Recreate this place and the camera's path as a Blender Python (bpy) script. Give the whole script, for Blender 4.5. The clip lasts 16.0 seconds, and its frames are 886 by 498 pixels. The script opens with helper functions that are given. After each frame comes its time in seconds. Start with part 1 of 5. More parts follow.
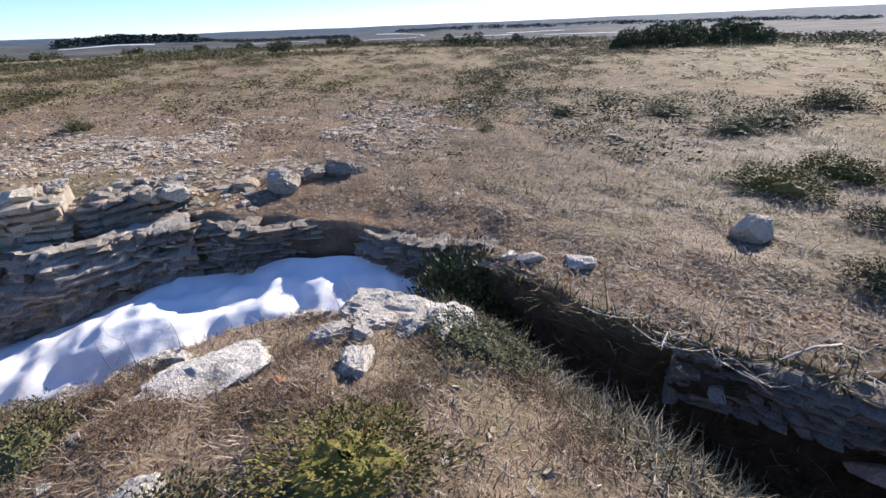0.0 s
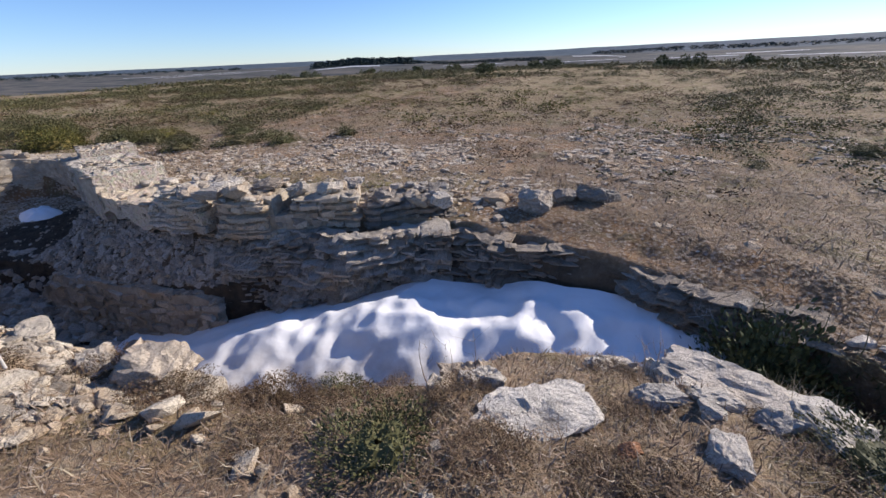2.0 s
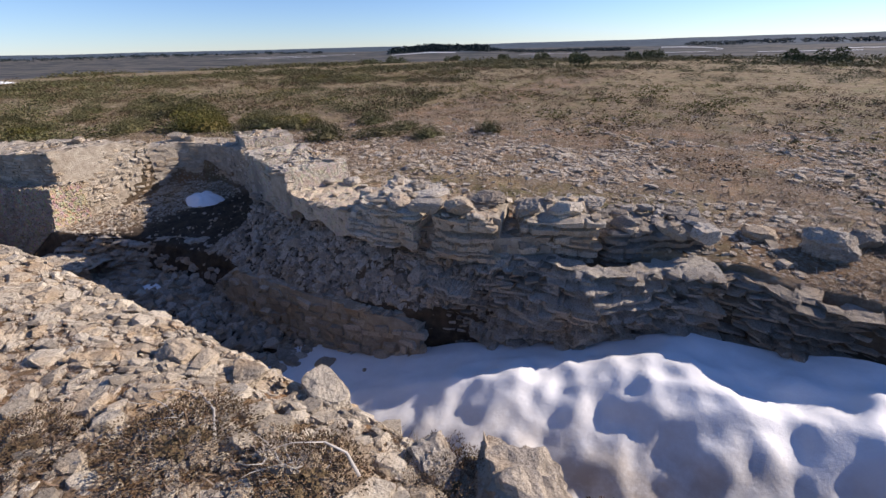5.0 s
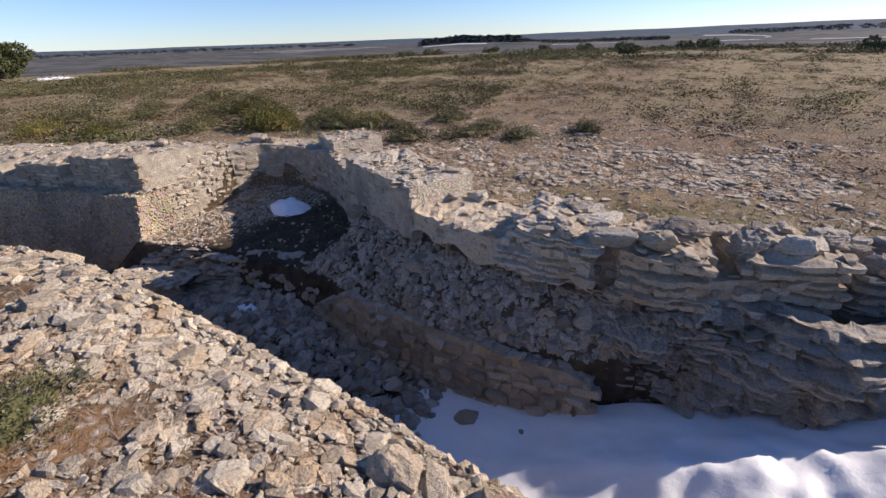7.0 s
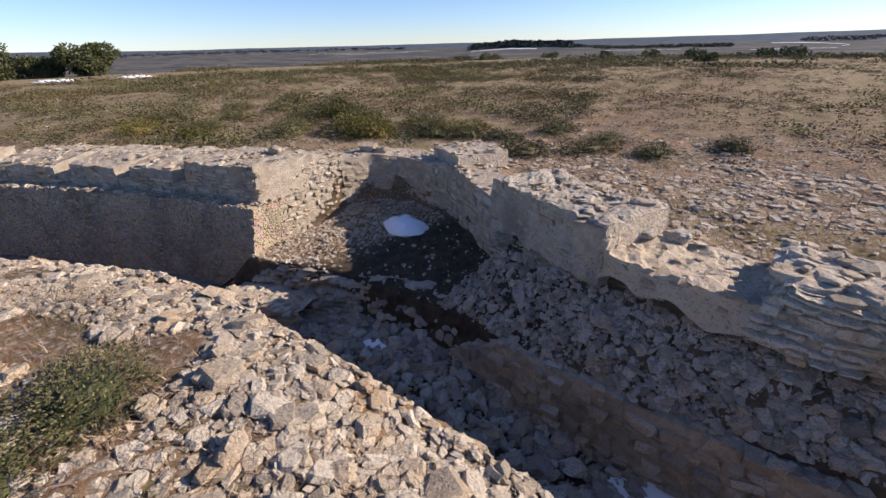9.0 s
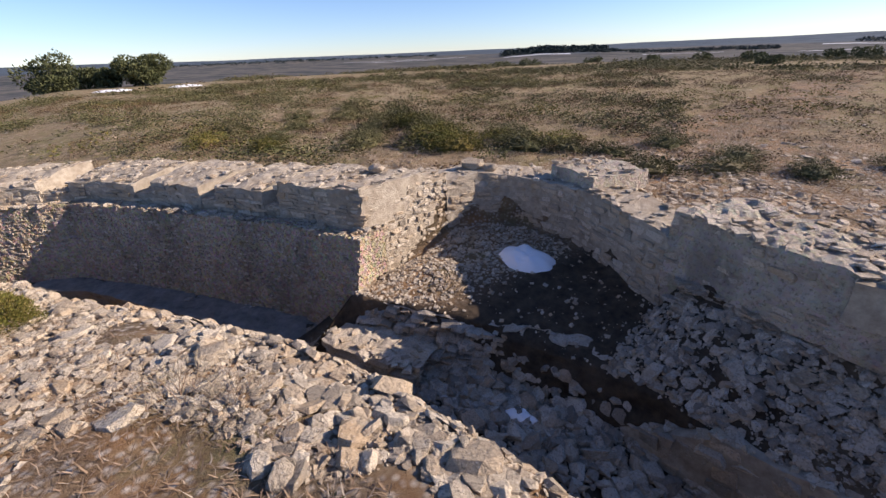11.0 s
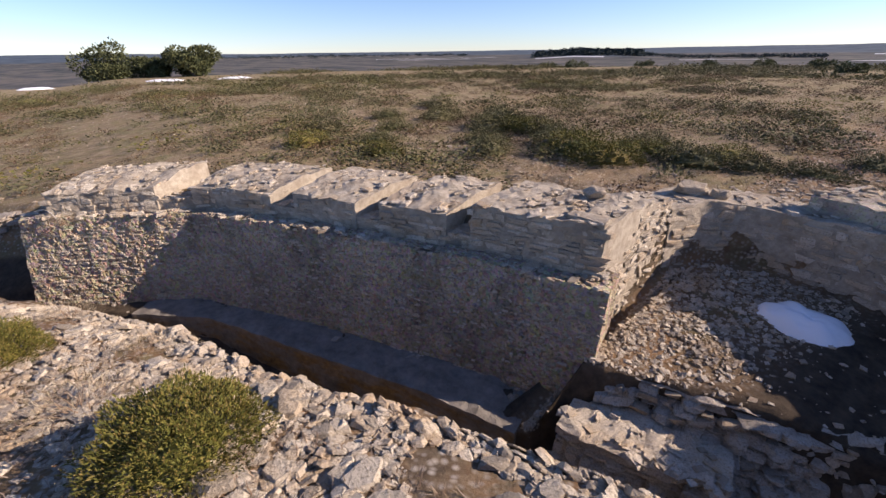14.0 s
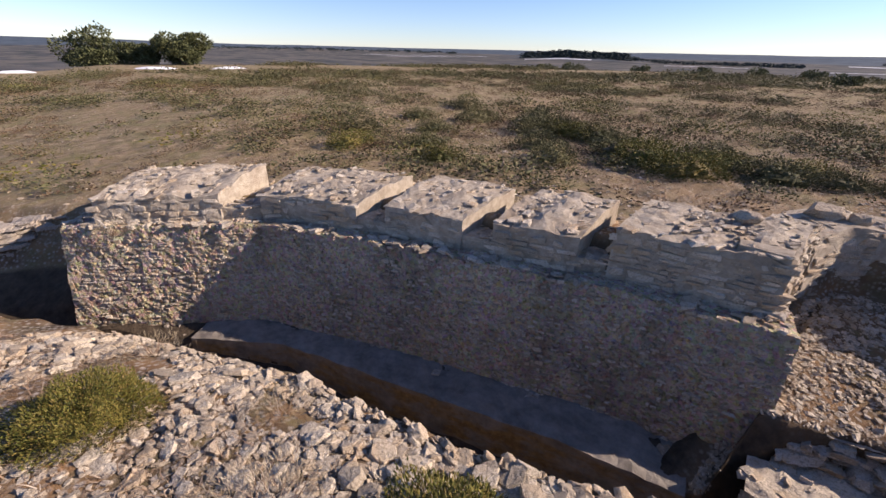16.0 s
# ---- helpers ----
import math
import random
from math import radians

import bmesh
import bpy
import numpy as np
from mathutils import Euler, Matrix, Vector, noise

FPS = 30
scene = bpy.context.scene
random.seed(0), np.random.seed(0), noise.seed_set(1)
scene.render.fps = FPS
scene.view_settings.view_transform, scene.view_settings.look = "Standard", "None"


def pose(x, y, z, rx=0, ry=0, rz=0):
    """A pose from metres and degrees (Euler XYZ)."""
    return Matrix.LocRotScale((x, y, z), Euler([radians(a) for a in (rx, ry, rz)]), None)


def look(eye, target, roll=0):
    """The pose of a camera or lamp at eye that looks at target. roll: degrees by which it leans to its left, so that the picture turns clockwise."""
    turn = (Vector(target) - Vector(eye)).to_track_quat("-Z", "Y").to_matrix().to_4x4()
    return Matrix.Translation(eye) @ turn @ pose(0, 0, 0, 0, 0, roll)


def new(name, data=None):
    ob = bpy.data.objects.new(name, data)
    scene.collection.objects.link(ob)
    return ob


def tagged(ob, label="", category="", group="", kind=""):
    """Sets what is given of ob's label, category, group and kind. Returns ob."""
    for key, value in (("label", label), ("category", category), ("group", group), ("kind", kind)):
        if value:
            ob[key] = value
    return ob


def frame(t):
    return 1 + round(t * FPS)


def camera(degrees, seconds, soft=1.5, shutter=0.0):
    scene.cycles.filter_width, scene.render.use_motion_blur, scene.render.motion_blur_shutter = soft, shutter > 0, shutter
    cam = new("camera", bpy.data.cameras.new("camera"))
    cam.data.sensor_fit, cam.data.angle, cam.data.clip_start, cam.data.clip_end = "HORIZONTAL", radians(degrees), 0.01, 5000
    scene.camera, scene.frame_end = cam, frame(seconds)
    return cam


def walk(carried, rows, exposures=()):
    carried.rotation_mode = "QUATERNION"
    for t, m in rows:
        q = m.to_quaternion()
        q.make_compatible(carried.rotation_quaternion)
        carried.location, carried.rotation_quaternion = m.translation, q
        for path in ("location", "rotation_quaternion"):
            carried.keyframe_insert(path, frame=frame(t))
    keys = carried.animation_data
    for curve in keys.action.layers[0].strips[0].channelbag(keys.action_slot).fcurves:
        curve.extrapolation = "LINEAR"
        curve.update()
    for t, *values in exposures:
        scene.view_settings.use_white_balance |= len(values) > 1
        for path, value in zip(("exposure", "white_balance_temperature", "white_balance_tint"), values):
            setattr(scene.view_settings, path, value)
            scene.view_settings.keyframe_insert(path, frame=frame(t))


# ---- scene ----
cam = camera(94.6, 16.0)
METRES, EYE, TILT, LEAN, TURN = 13.0, 1.5, -28.7, 1.76, 0.0
ROWS = [
    (0.0, 0.0, 0.0, 0.0, -0.0, 0.0, 0.0),
    (0.5, -0.017, 0.0077, 0.0022, 7.82, 0.43, -4.16),
    (1.0, -0.0372, 0.0155, 0.0056, 14.05, 0.38, -7.23),
    (1.5, -0.0607, 0.0136, 0.0043, 18.63, 0.26, -9.21),
    (2.0, -0.0854, 0.0053, 0.0013, 21.81, 0.43, -10.65),
    (2.5, -0.1084, 0.0034, -0.0008, 24.12, 0.86, -11.83),
    (3.0, -0.1357, 0.0044, 0.0019, 25.89, 1.38, -13.0),
    (3.5, -0.1681, -0.0007, -0.002, 27.3, 1.25, -13.86),
    (4.0, -0.1977, -0.0056, -0.0021, 28.4, -0.05, -14.47),
    (6.5, -0.3496, 0.001, 0.0017, 32.7, -5.04, -16.62),
    (7.0, -0.3826, -0.0071, -0.0022, 34.15, -5.01, -16.52),
    (7.5, -0.4111, -0.0143, -0.0049, 35.99, -4.99, -16.77),
    (8.0, -0.4476, -0.0165, -0.0097, 37.64, -5.22, -17.39),
    (8.5, -0.4834, -0.0203, -0.0133, 38.96, -5.76, -18.44),
    (9.0, -0.5164, -0.0221, -0.0135, 39.96, -6.31, -19.26),
    (11.5, -0.6794, -0.0426, -0.0322, 44.71, -7.06, -19.96),
    (12.0, -0.7112, -0.0525, -0.0399, 44.74, -7.2, -20.23),
    (12.5, -0.7475, -0.0588, -0.0478, 44.75, -7.33, -20.42),
    (13.0, -0.7791, -0.0705, -0.0555, 45.29, -7.63, -20.83),
    (13.5, -0.8117, -0.0841, -0.0644, 46.44, -8.01, -21.53),
    (14.0, -0.8478, -0.0914, -0.0674, 47.67, -8.32, -22.37),
    (14.5, -0.8747, -0.1021, -0.0731, 48.48, -8.54, -23.14),
    (15.0, -0.9022, -0.1175, -0.0805, 48.45, -8.56, -23.81),
    (15.5, -0.9334, -0.1281, -0.0907, 47.3, -8.28, -24.04),
    (16.0, -0.9598, -0.1418, -0.0983, 45.54, -7.78, -23.81),
]
walk(cam, [(t, pose(0, 0, EYE, TILT, LEAN, TURN) @ pose(METRES * x, METRES * y, METRES * z, 90 + pitch, roll, yaw)) for t, x, y, z, yaw, pitch, roll in ROWS],
     [(0.0, 1.20, 6300, 14), (1.5, 0.90, 6400, 15), (3.5, 0.66, 6550, 17), (8.0, 0.84, 6900, 19), (16.0, 0.96, 7250, 24)])

# ---- world, sun ----
SUN_AZ, SUN_EL = 40.0, 27.0      # degrees from +y towards +x, degrees above the horizon
world = bpy.data.worlds.new("world")
scene.world = world
world.use_nodes = True
wn = world.node_tree.nodes
wn.clear()
sky = wn.new("ShaderNodeTexSky")
sky.sky_type = "NISHITA"
sky.sun_disc = False
sky.sun_elevation = radians(SUN_EL)
sky.sun_rotation = radians(SUN_AZ)
sky.altitude = 950
sky.air_density = 1.0
sky.dust_density = 0.0
sky.ozone_density = 4.5
wbg = wn.new("ShaderNodeBackground")
wbg.inputs["Strength"].default_value = 0.084
wout = wn.new("ShaderNodeOutputWorld")
wtint = wn.new("ShaderNodeMix")
wtint.data_type, wtint.blend_type = "RGBA", "MULTIPLY"
wtint.inputs[0].default_value = 1.0
wtint.inputs[7].default_value = (0.80, 0.92, 1.12, 1)
world.node_tree.links.new(sky.outputs[0], wtint.inputs[6])
world.node_tree.links.new(wtint.outputs[2], wbg.inputs["Color"])
world.node_tree.links.new(wbg.outputs[0], wout.inputs["Surface"])
to_sun = Vector((math.sin(radians(SUN_AZ)) * math.cos(radians(SUN_EL)), math.cos(radians(SUN_AZ)) * math.cos(radians(SUN_EL)), math.sin(radians(SUN_EL))))
sun = new("sun", bpy.data.lights.new("sun", "SUN"))
sun.data.energy = 4.1
sun.data.angle = radians(0.53)
sun.data.color = (1.0, 0.93, 0.82)
sun.matrix_world = look(to_sun * 60, (0, 0, 0))

# ---- materials ----
class Nodes:
    """A short way to write node trees."""

    def __init__(self, name, rough=0.9, spec=0.2):
        self.mat = bpy.data.materials.new(name)
        self.mat.use_nodes = True
        self.t = self.mat.node_tree
        self.b = self.t.nodes["Principled BSDF"]
        self.b.inputs["Roughness"].default_value = rough
        self.b.inputs["Specular IOR Level"].default_value = spec
        self.co = self.t.nodes.new("ShaderNodeNewGeometry").outputs["Position"]

    def put(self, kind, **inputs):
        n = self.t.nodes.new(kind)
        for k, v in inputs.items():
            self.feed(n.inputs[k], v)
        return n

    def feed(self, socket, v):
        if isinstance(v, bpy.types.NodeSocket):
            self.t.links.new(v, socket)
        else:
            socket.default_value = v

    def noise(self, scale, detail=4.0, rough=0.55, stretch=None, dist=0.0):
        co = self.co
        if stretch:
            co = self.put("ShaderNodeVectorMath", Vector=co).outputs[0]
            self.t.nodes[-1].operation = "MULTIPLY"
            self.t.nodes[-1].inputs[1].default_value = stretch
        n = self.put("ShaderNodeTexNoise", Vector=co, Scale=scale, Detail=detail, Roughness=rough, Distortion=dist)
        return n.outputs["Fac"]

    def cells(self, scale, feature="F1", out="Distance"):
        n = self.put("ShaderNodeTexVoronoi", Vector=self.co, Scale=scale)
        n.feature = feature
        return n.outputs[out]

    def ramp(self, fac, *stops):
        n = self.put("ShaderNodeValToRGB", Fac=fac)
        e = n.color_ramp.elements
        while len(e) < len(stops):
            e.new(0.5)
        for el, (p, c) in zip(e, stops):
            el.position, el.color = p, (*c, 1) if len(c) == 3 else c
        return n.outputs["Color"]

    def level(self, fac, lo, hi):
        n = self.put("ShaderNodeMapRange", Value=fac)
        n.inputs["From Min"].default_value, n.inputs["From Max"].default_value = lo, hi
        return n.outputs["Result"]

    def math(self, op, a, b=0.0):
        n = self.t.nodes.new("ShaderNodeMath")
        n.operation, n.use_clamp = op, False
        self.feed(n.inputs[0], a)
        self.feed(n.inputs[1], b)
        return n.outputs[0]

    def mix(self, fac, a, b, kind="MIX"):
        n = self.t.nodes.new("ShaderNodeMix")
        n.data_type, n.blend_type = "RGBA", kind
        self.feed(n.inputs[0], fac)
        for s, v in ((n.inputs[6], a), (n.inputs[7], b)):
            self.feed(s, (*v, 1) if isinstance(v, tuple) and len(v) == 3 else v)
        return n.outputs[2]

    def attr(self, name):
        n = self.t.nodes.new("ShaderNodeAttribute")
        n.attribute_name = name
        return n.outputs["Fac"]

    def each(self):
        """A random value of its own for each object and each loose piece of a joined mesh."""
        a = self.t.nodes.new("ShaderNodeObjectInfo").outputs["Random"]
        b = self.t.nodes.new("ShaderNodeNewGeometry").outputs["Random Per Island"]
        return self.math("FRACT", self.math("ADD", a, b))

    def finish(self, colour, height=None, strength=0.5, distance=0.01):
        self.feed(self.b.inputs["Base Color"], colour)
        if height is not None:
            n = self.put("ShaderNodeBump", Height=height, Strength=strength, Distance=distance)
            self.t.links.new(n.outputs[0], self.b.inputs["Normal"])
        return self.mat


def limestone(name, pale, mid, dark, lichen=0.35, warm=(0.46, 0.29, 0.14), warmth=0.2):
    m = Nodes(name, 0.92, 0.15)
    r = m.each()
    half = tuple((a + b) / 2 for a, b in zip(pale, mid))
    base = m.ramp(r, (0.0, tuple(x * .62 for x in mid)), (0.22, mid), (0.42, pale), (0.6, half), (0.82, tuple(a * .6 + b * .4 for a, b in zip(half, warm))), (1.0, tuple(x * .78 for x in mid)))
    blot = m.noise(5.0, 6, 0.65)
    col = m.mix(m.math("MULTIPLY", m.level(blot, 0.52, 0.66), lichen), base, dark)
    fine = m.noise(55.0, 5, 0.7)
    col = m.mix(m.math("MULTIPLY", m.level(fine, 0.50, 0.66), 0.75), col, tuple(c * 0.42 for c in mid))
    col = m.mix(m.math("MULTIPLY", m.level(m.noise(2.3, 3), 0.53, 0.7), warmth), col, warm)
    spots = m.level(m.cells(38.0), 0.25, 0.12)
    col = m.mix(m.math("MULTIPLY", spots, 0.25), col, (0.75, 0.72, 0.66))
    h = m.math("ADD", m.math("MULTIPLY", m.noise(22.0, 6, 0.7), 1.0), m.math("MULTIPLY", fine, 0.5))
    return m.finish(col, h, 1.0, 0.03)


M_RUBBLE = limestone("limestone_rubble", (0.66, 0.57, 0.44), (0.46, 0.39, 0.30), (0.22, 0.195, 0.17), 0.4, warmth=0.5)
M_ROCK = limestone("weathered_limestone", (0.60, 0.535, 0.445), (0.40, 0.35, 0.29), (0.13, 0.115, 0.10), 0.5, warmth=0.3)
M_STRATA = limestone("bedded_dark_limestone", (0.52, 0.46, 0.38), (0.34, 0.30, 0.25), (0.11, 0.10, 0.085), 0.5, warmth=0.3)
M_MASON = limestone("masonry_stone", (0.64, 0.56, 0.45), (0.49, 0.42, 0.33), (0.22, 0.19, 0.155), 0.35, warmth=0.45)
M_GRAVEL = limestone("pale_gravel", (0.64, 0.555, 0.44), (0.45, 0.375, 0.29), (0.22, 0.185, 0.15), 0.35, warmth=0.65)
M_PALE = limestone("pale_pitted_limestone", (0.70, 0.64, 0.55), (0.66, 0.59, 0.50), (0.17, 0.155, 0.14), 0.6, warmth=0.2)


def mortar():
    m = Nodes("lime_mortar", 0.95, 0.1)
    c = m.ramp(m.noise(9, 6, 0.7), (0.3, (0.27, 0.225, 0.17)), (0.7, (0.53, 0.46, 0.365)))
    c = m.mix(m.math("MULTIPLY", m.level(m.noise(1.4, 3), 0.5, 0.7), 0.5), c, (0.19, 0.13, 0.085))
    return m.finish(c, m.noise(45, 6, 0.75), 1.0, 0.02)


def concrete(name, a, b, grit=1.0):
    m = Nodes(name, 0.93, 0.12)
    c = m.ramp(m.noise(6, 7, 0.72), (0.28, a), (0.72, b))
    agg = m.cells(24.0, "F1", "Color")
    c = m.mix(0.22 * grit, c, agg, "SOFT_LIGHT")
    c = m.mix(m.math("MULTIPLY", m.level(m.cells(17.0), 0.22, 0.10), 0.45 * grit), c, (0.60, 0.55, 0.47))
    c = m.mix(m.math("MULTIPLY", m.level(m.noise(1.3, 5, 0.6, (1, 1, 0.5)), 0.5, 0.68), 0.55), c, (0.15, 0.135, 0.12))
    c = m.mix(m.math("MULTIPLY", m.level(m.noise(34, 5, 0.7), 0.54, 0.64), 0.6), c, (0.13, 0.105, 0.08))
    h = m.math("ADD", m.noise(30, 7, 0.78), m.math("MULTIPLY", m.level(m.cells(19.0), 0.0, 0.5), -0.8 * grit))
    return m.finish(c, h, 1.0, 0.022 + 0.02 * grit)


M_MORTAR = mortar()
M_CONCRETE = concrete("rough_concrete", (0.40, 0.305, 0.205), (0.72, 0.59, 0.44), 1.6)
M_PLASTER = concrete("plastered_concrete", (0.42, 0.36, 0.28), (0.60, 0.53, 0.43), 0.6)
M_SAND = concrete("weathered_sandy_concrete", (0.55, 0.44, 0.32), (0.68, 0.58, 0.44), 0.4)


def soil():
    """The ground: heath soil, dry thatch, green moss, bare stony patches, dark trench earth with the bay's shade
    painted in, and the fields far below, toned for haze.
    """
    m = Nodes("heath_ground", 0.96, 0.08)
    big, mid, fine = m.noise(0.35, 4), m.noise(3.1, 6, 0.65), m.noise(36, 6, 0.75)
    c = m.ramp(mid, (0.3, (0.10, 0.066, 0.040)), (0.5, (0.26, 0.185, 0.12)), (0.7, (0.44, 0.34, 0.225)))
    c = m.mix(m.level(fine, 0.45, 0.7), c, m.mix(0.5, c, (0.47, 0.385, 0.27)))
    c = m.mix(m.math("MULTIPLY", m.level(m.noise(1.1, 5, 0.6), 0.5, 0.62), 0.5), c, (0.17, 0.165, 0.07))
    c = m.mix(m.math("MULTIPLY", m.level(big, 0.5, 0.7), 0.35), c, (0.33, 0.21, 0.13))
    green = m.math("MULTIPLY", m.attr("green"), m.level(m.noise(4.2, 5, 0.7), 0.36, 0.6))
    c = m.mix(green, c, m.ramp(fine, (0.3, (0.09, 0.10, 0.03)), (0.7, (0.23, 0.22, 0.07))))
    peb = m.mix(m.level(m.cells(19.0), 0.1, 0.5), m.ramp(m.cells(19.0, "F1", "Color"), (0.2, (0.36, 0.31, 0.26)), (0.8, (0.58, 0.52, 0.45))), m.ramp(m.noise(1.6, 4), (0.35, (0.10, 0.075, 0.052)), (0.65, (0.30, 0.17, 0.085))))
    st = m.math("MULTIPLY", m.attr("stony"), m.level(m.math("ADD", mid, m.math("MULTIPLY", m.noise(14, 4), 0.5)), 0.55, 0.85))
    c = m.mix(st, c, peb)
    earth_shade = m.ramp(m.noise(7, 6, 0.7), (0.3, (0.035, 0.028, 0.022)), (0.7, (0.12, 0.09, 0.062)))
    c = m.mix(m.attr("earth_shade"), c, earth_shade)
    # far below: fields, scrub, woods, in cool tones with the distance haze painted in
    f1 = m.noise(0.0040, 4, 0.6, (1, 2.6, 1))
    field = m.ramp(f1, (0.36, (0.04, 0.048, 0.048)), (0.46, (0.10, 0.095, 0.09)), (0.53, (0.15, 0.13, 0.11)), (0.62, (0.055, 0.062, 0.06)))
    field = m.mix(m.math("MULTIPLY", m.level(m.noise(0.03, 5, 0.7), 0.52, 0.6), 0.75), field, (0.055, 0.065, 0.055))
    c = m.mix(m.attr("valley"), c, field)
    # slate blue of woods and far ridges: aerial haze put into the base colour
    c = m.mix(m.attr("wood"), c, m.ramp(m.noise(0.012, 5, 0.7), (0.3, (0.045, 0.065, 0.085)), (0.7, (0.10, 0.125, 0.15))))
    h = m.math("ADD", m.noise(28, 7, 0.8), m.math("MULTIPLY", mid, 1.5))
    return m.finish(c, h, 0.9, 0.03)


M_SOIL = soil()


def damp_concrete():
    """Dark damp concrete of the channel bench, stained ochre low on its face."""
    m = Nodes("damp_concrete", 0.75, 0.3)
    c = m.ramp(m.noise(5, 6, 0.7), (0.3, (0.11, 0.097, 0.082)), (0.7, (0.30, 0.265, 0.225)))
    ochre = m.math("MULTIPLY", m.level(m.noise(2.4, 5, 0.65, (1, 1, 2.5)), 0.42, 0.6), m.attr("stain"))
    c = m.mix(ochre, c, m.ramp(m.noise(14, 5, 0.7), (0.3, (0.12, 0.07, 0.025)), (0.7, (0.32, 0.20, 0.08))))
    return m.finish(c, m.noise(26, 7, 0.75), 0.9, 0.02)


M_DAMP = damp_concrete()


def snow_material():
    m = Nodes("old_snow", 0.55, 0.3)
    c = m.mix(m.math("MULTIPLY", m.level(m.noise(2.2, 4), 0.5, 0.75), 0.25), (0.86, 0.87, 0.88), (0.70, 0.67, 0.62))
    c = m.mix(m.math("MULTIPLY", m.attr("dirt"), m.level(m.noise(3.5, 6, 0.7), 0.25, 0.6)), c, (0.47, 0.41, 0.35))
    return m.finish(c, m.math("ADD", m.noise(9, 4), m.math("MULTIPLY", m.noise(120, 3), 0.25)), 0.35, 0.02)


M_SNOW = snow_material()


def plant(name, *cols, rough=0.7):
    m = Nodes(name, rough, 0.2)
    n = len(cols) - 1
    c = m.ramp(m.each(), *[(i / max(n, 1), k) for i, k in enumerate(cols)])
    c = m.mix(m.math("MULTIPLY", m.level(m.noise(1.7, 3), 0.45, 0.65), 0.35), c, tuple(x * 0.55 for x in cols[0]))
    return m.finish(c)


M_LEAF = plant("heath_leaves", (0.050, 0.054, 0.022), (0.085, 0.086, 0.034), (0.13, 0.12, 0.05), (0.18, 0.145, 0.075))
M_GREEN = plant("bright_heath_leaves", (0.055, 0.062, 0.014), (0.115, 0.115, 0.024), (0.17, 0.145, 0.035), (0.20, 0.14, 0.045))
M_OAK = plant("holm_oak_leaves", (0.05, 0.06, 0.026), (0.09, 0.10, 0.042), (0.14, 0.15, 0.07))
M_RUST = plant("rusty_heather", (0.075, 0.045, 0.027), (0.125, 0.075, 0.043), (0.18, 0.12, 0.065), (0.12, 0.095, 0.05))
M_STRAW = plant("dry_straw", (0.30, 0.24, 0.15), (0.42, 0.35, 0.235), (0.24, 0.185, 0.12), (0.50, 0.43, 0.31))
M_TWIG = plant("dead_twigs", (0.19, 0.12, 0.075), (0.31, 0.22, 0.145), (0.25, 0.165, 0.11), (0.43, 0.36, 0.28))
M_BARK = plant("bark", (0.10, 0.085, 0.07), (0.15, 0.125, 0.10))
M_REDBRICK = limestone("broken_red_brick", (0.33, 0.13, 0.08), (0.25, 0.10, 0.065), (0.15, 0.08, 0.06), 0.3)

# ---- the plan: lines along the trench, each as x, y, z from east to west ----
CREST = [(10, -3.2, -.3), (4, -1.2, -.25), (2.2, -.3, -.22), (1.25, .75, -.22), (.98, 1.2, -.25), (.5, 1.95, -.45), (.1, 2.5, -.5), (-.5, 2.7, -.5), (-1.2, 2.6, -.5), (-1.75, 2.4, -.5),
         (-2.05, 2.0, -.52), (-2.4, 1.78, -.52), (-2.9, 1.5, -.5), (-3.5, 1.28, -.42), (-4.2, 1.12, -.3), (-5.5, 1.0, -.25), (-6.9, .92, -.3), (-8.6, .6, -.03), (-10.5, .35, -.15), (-12, -.2, -.3), (-13.8, -1.12, -.48), (-15, -1.5, -.66),
         (-17.5, -2.75, -1.1), (-19.5, -4.2, -1.3), (-23, -6, -1.3)]
BANK = [(10, -.1), (0, -.05), (-2, -.1), (-3.7, 0), (-8.6, .08), (-11.8, -.06), (-13.8, -.36), (-15.5, -.52), (-18, -.95), (-20, -1.1), (-23, -1.1)]
FLOOR = [(10, -1.5), (2, -1.5), (0, -1.75), (-3, -1.9), (-7, -1.86), (-8.5, -1.84), (-10, -1.68), (-11.4, -1.75), (-12.3, -1.95), (-12.6, -2.12), (-16, -2.15), (-17.6, -1.85), (-23, -1.8)]
FOOT = [(10, -.4), (4, .9), (2.6, 1.62), (1.7, 1.9), (1.1, 2.2), (.3, 3.3), (-.5, 3.92), (-2, 4.12), (-3.3, 3.95), (-4.2, 3.55), (-5.3, 3.12), (-6, 2.72), (-7.1, 2.58), (-8.2, 2.52),
        (-9.3, 2.55), (-10.4, 2.3), (-11.4, 1.98), (-12.35, 1.5), (-12.55, .88), (-13, .71), (-13.83, .39), (-15.17, -.28), (-16.75, -1.05), (-17.6, -1.95), (-18.7, -3.0), (-20, -4.4), (-23, -6.3)]
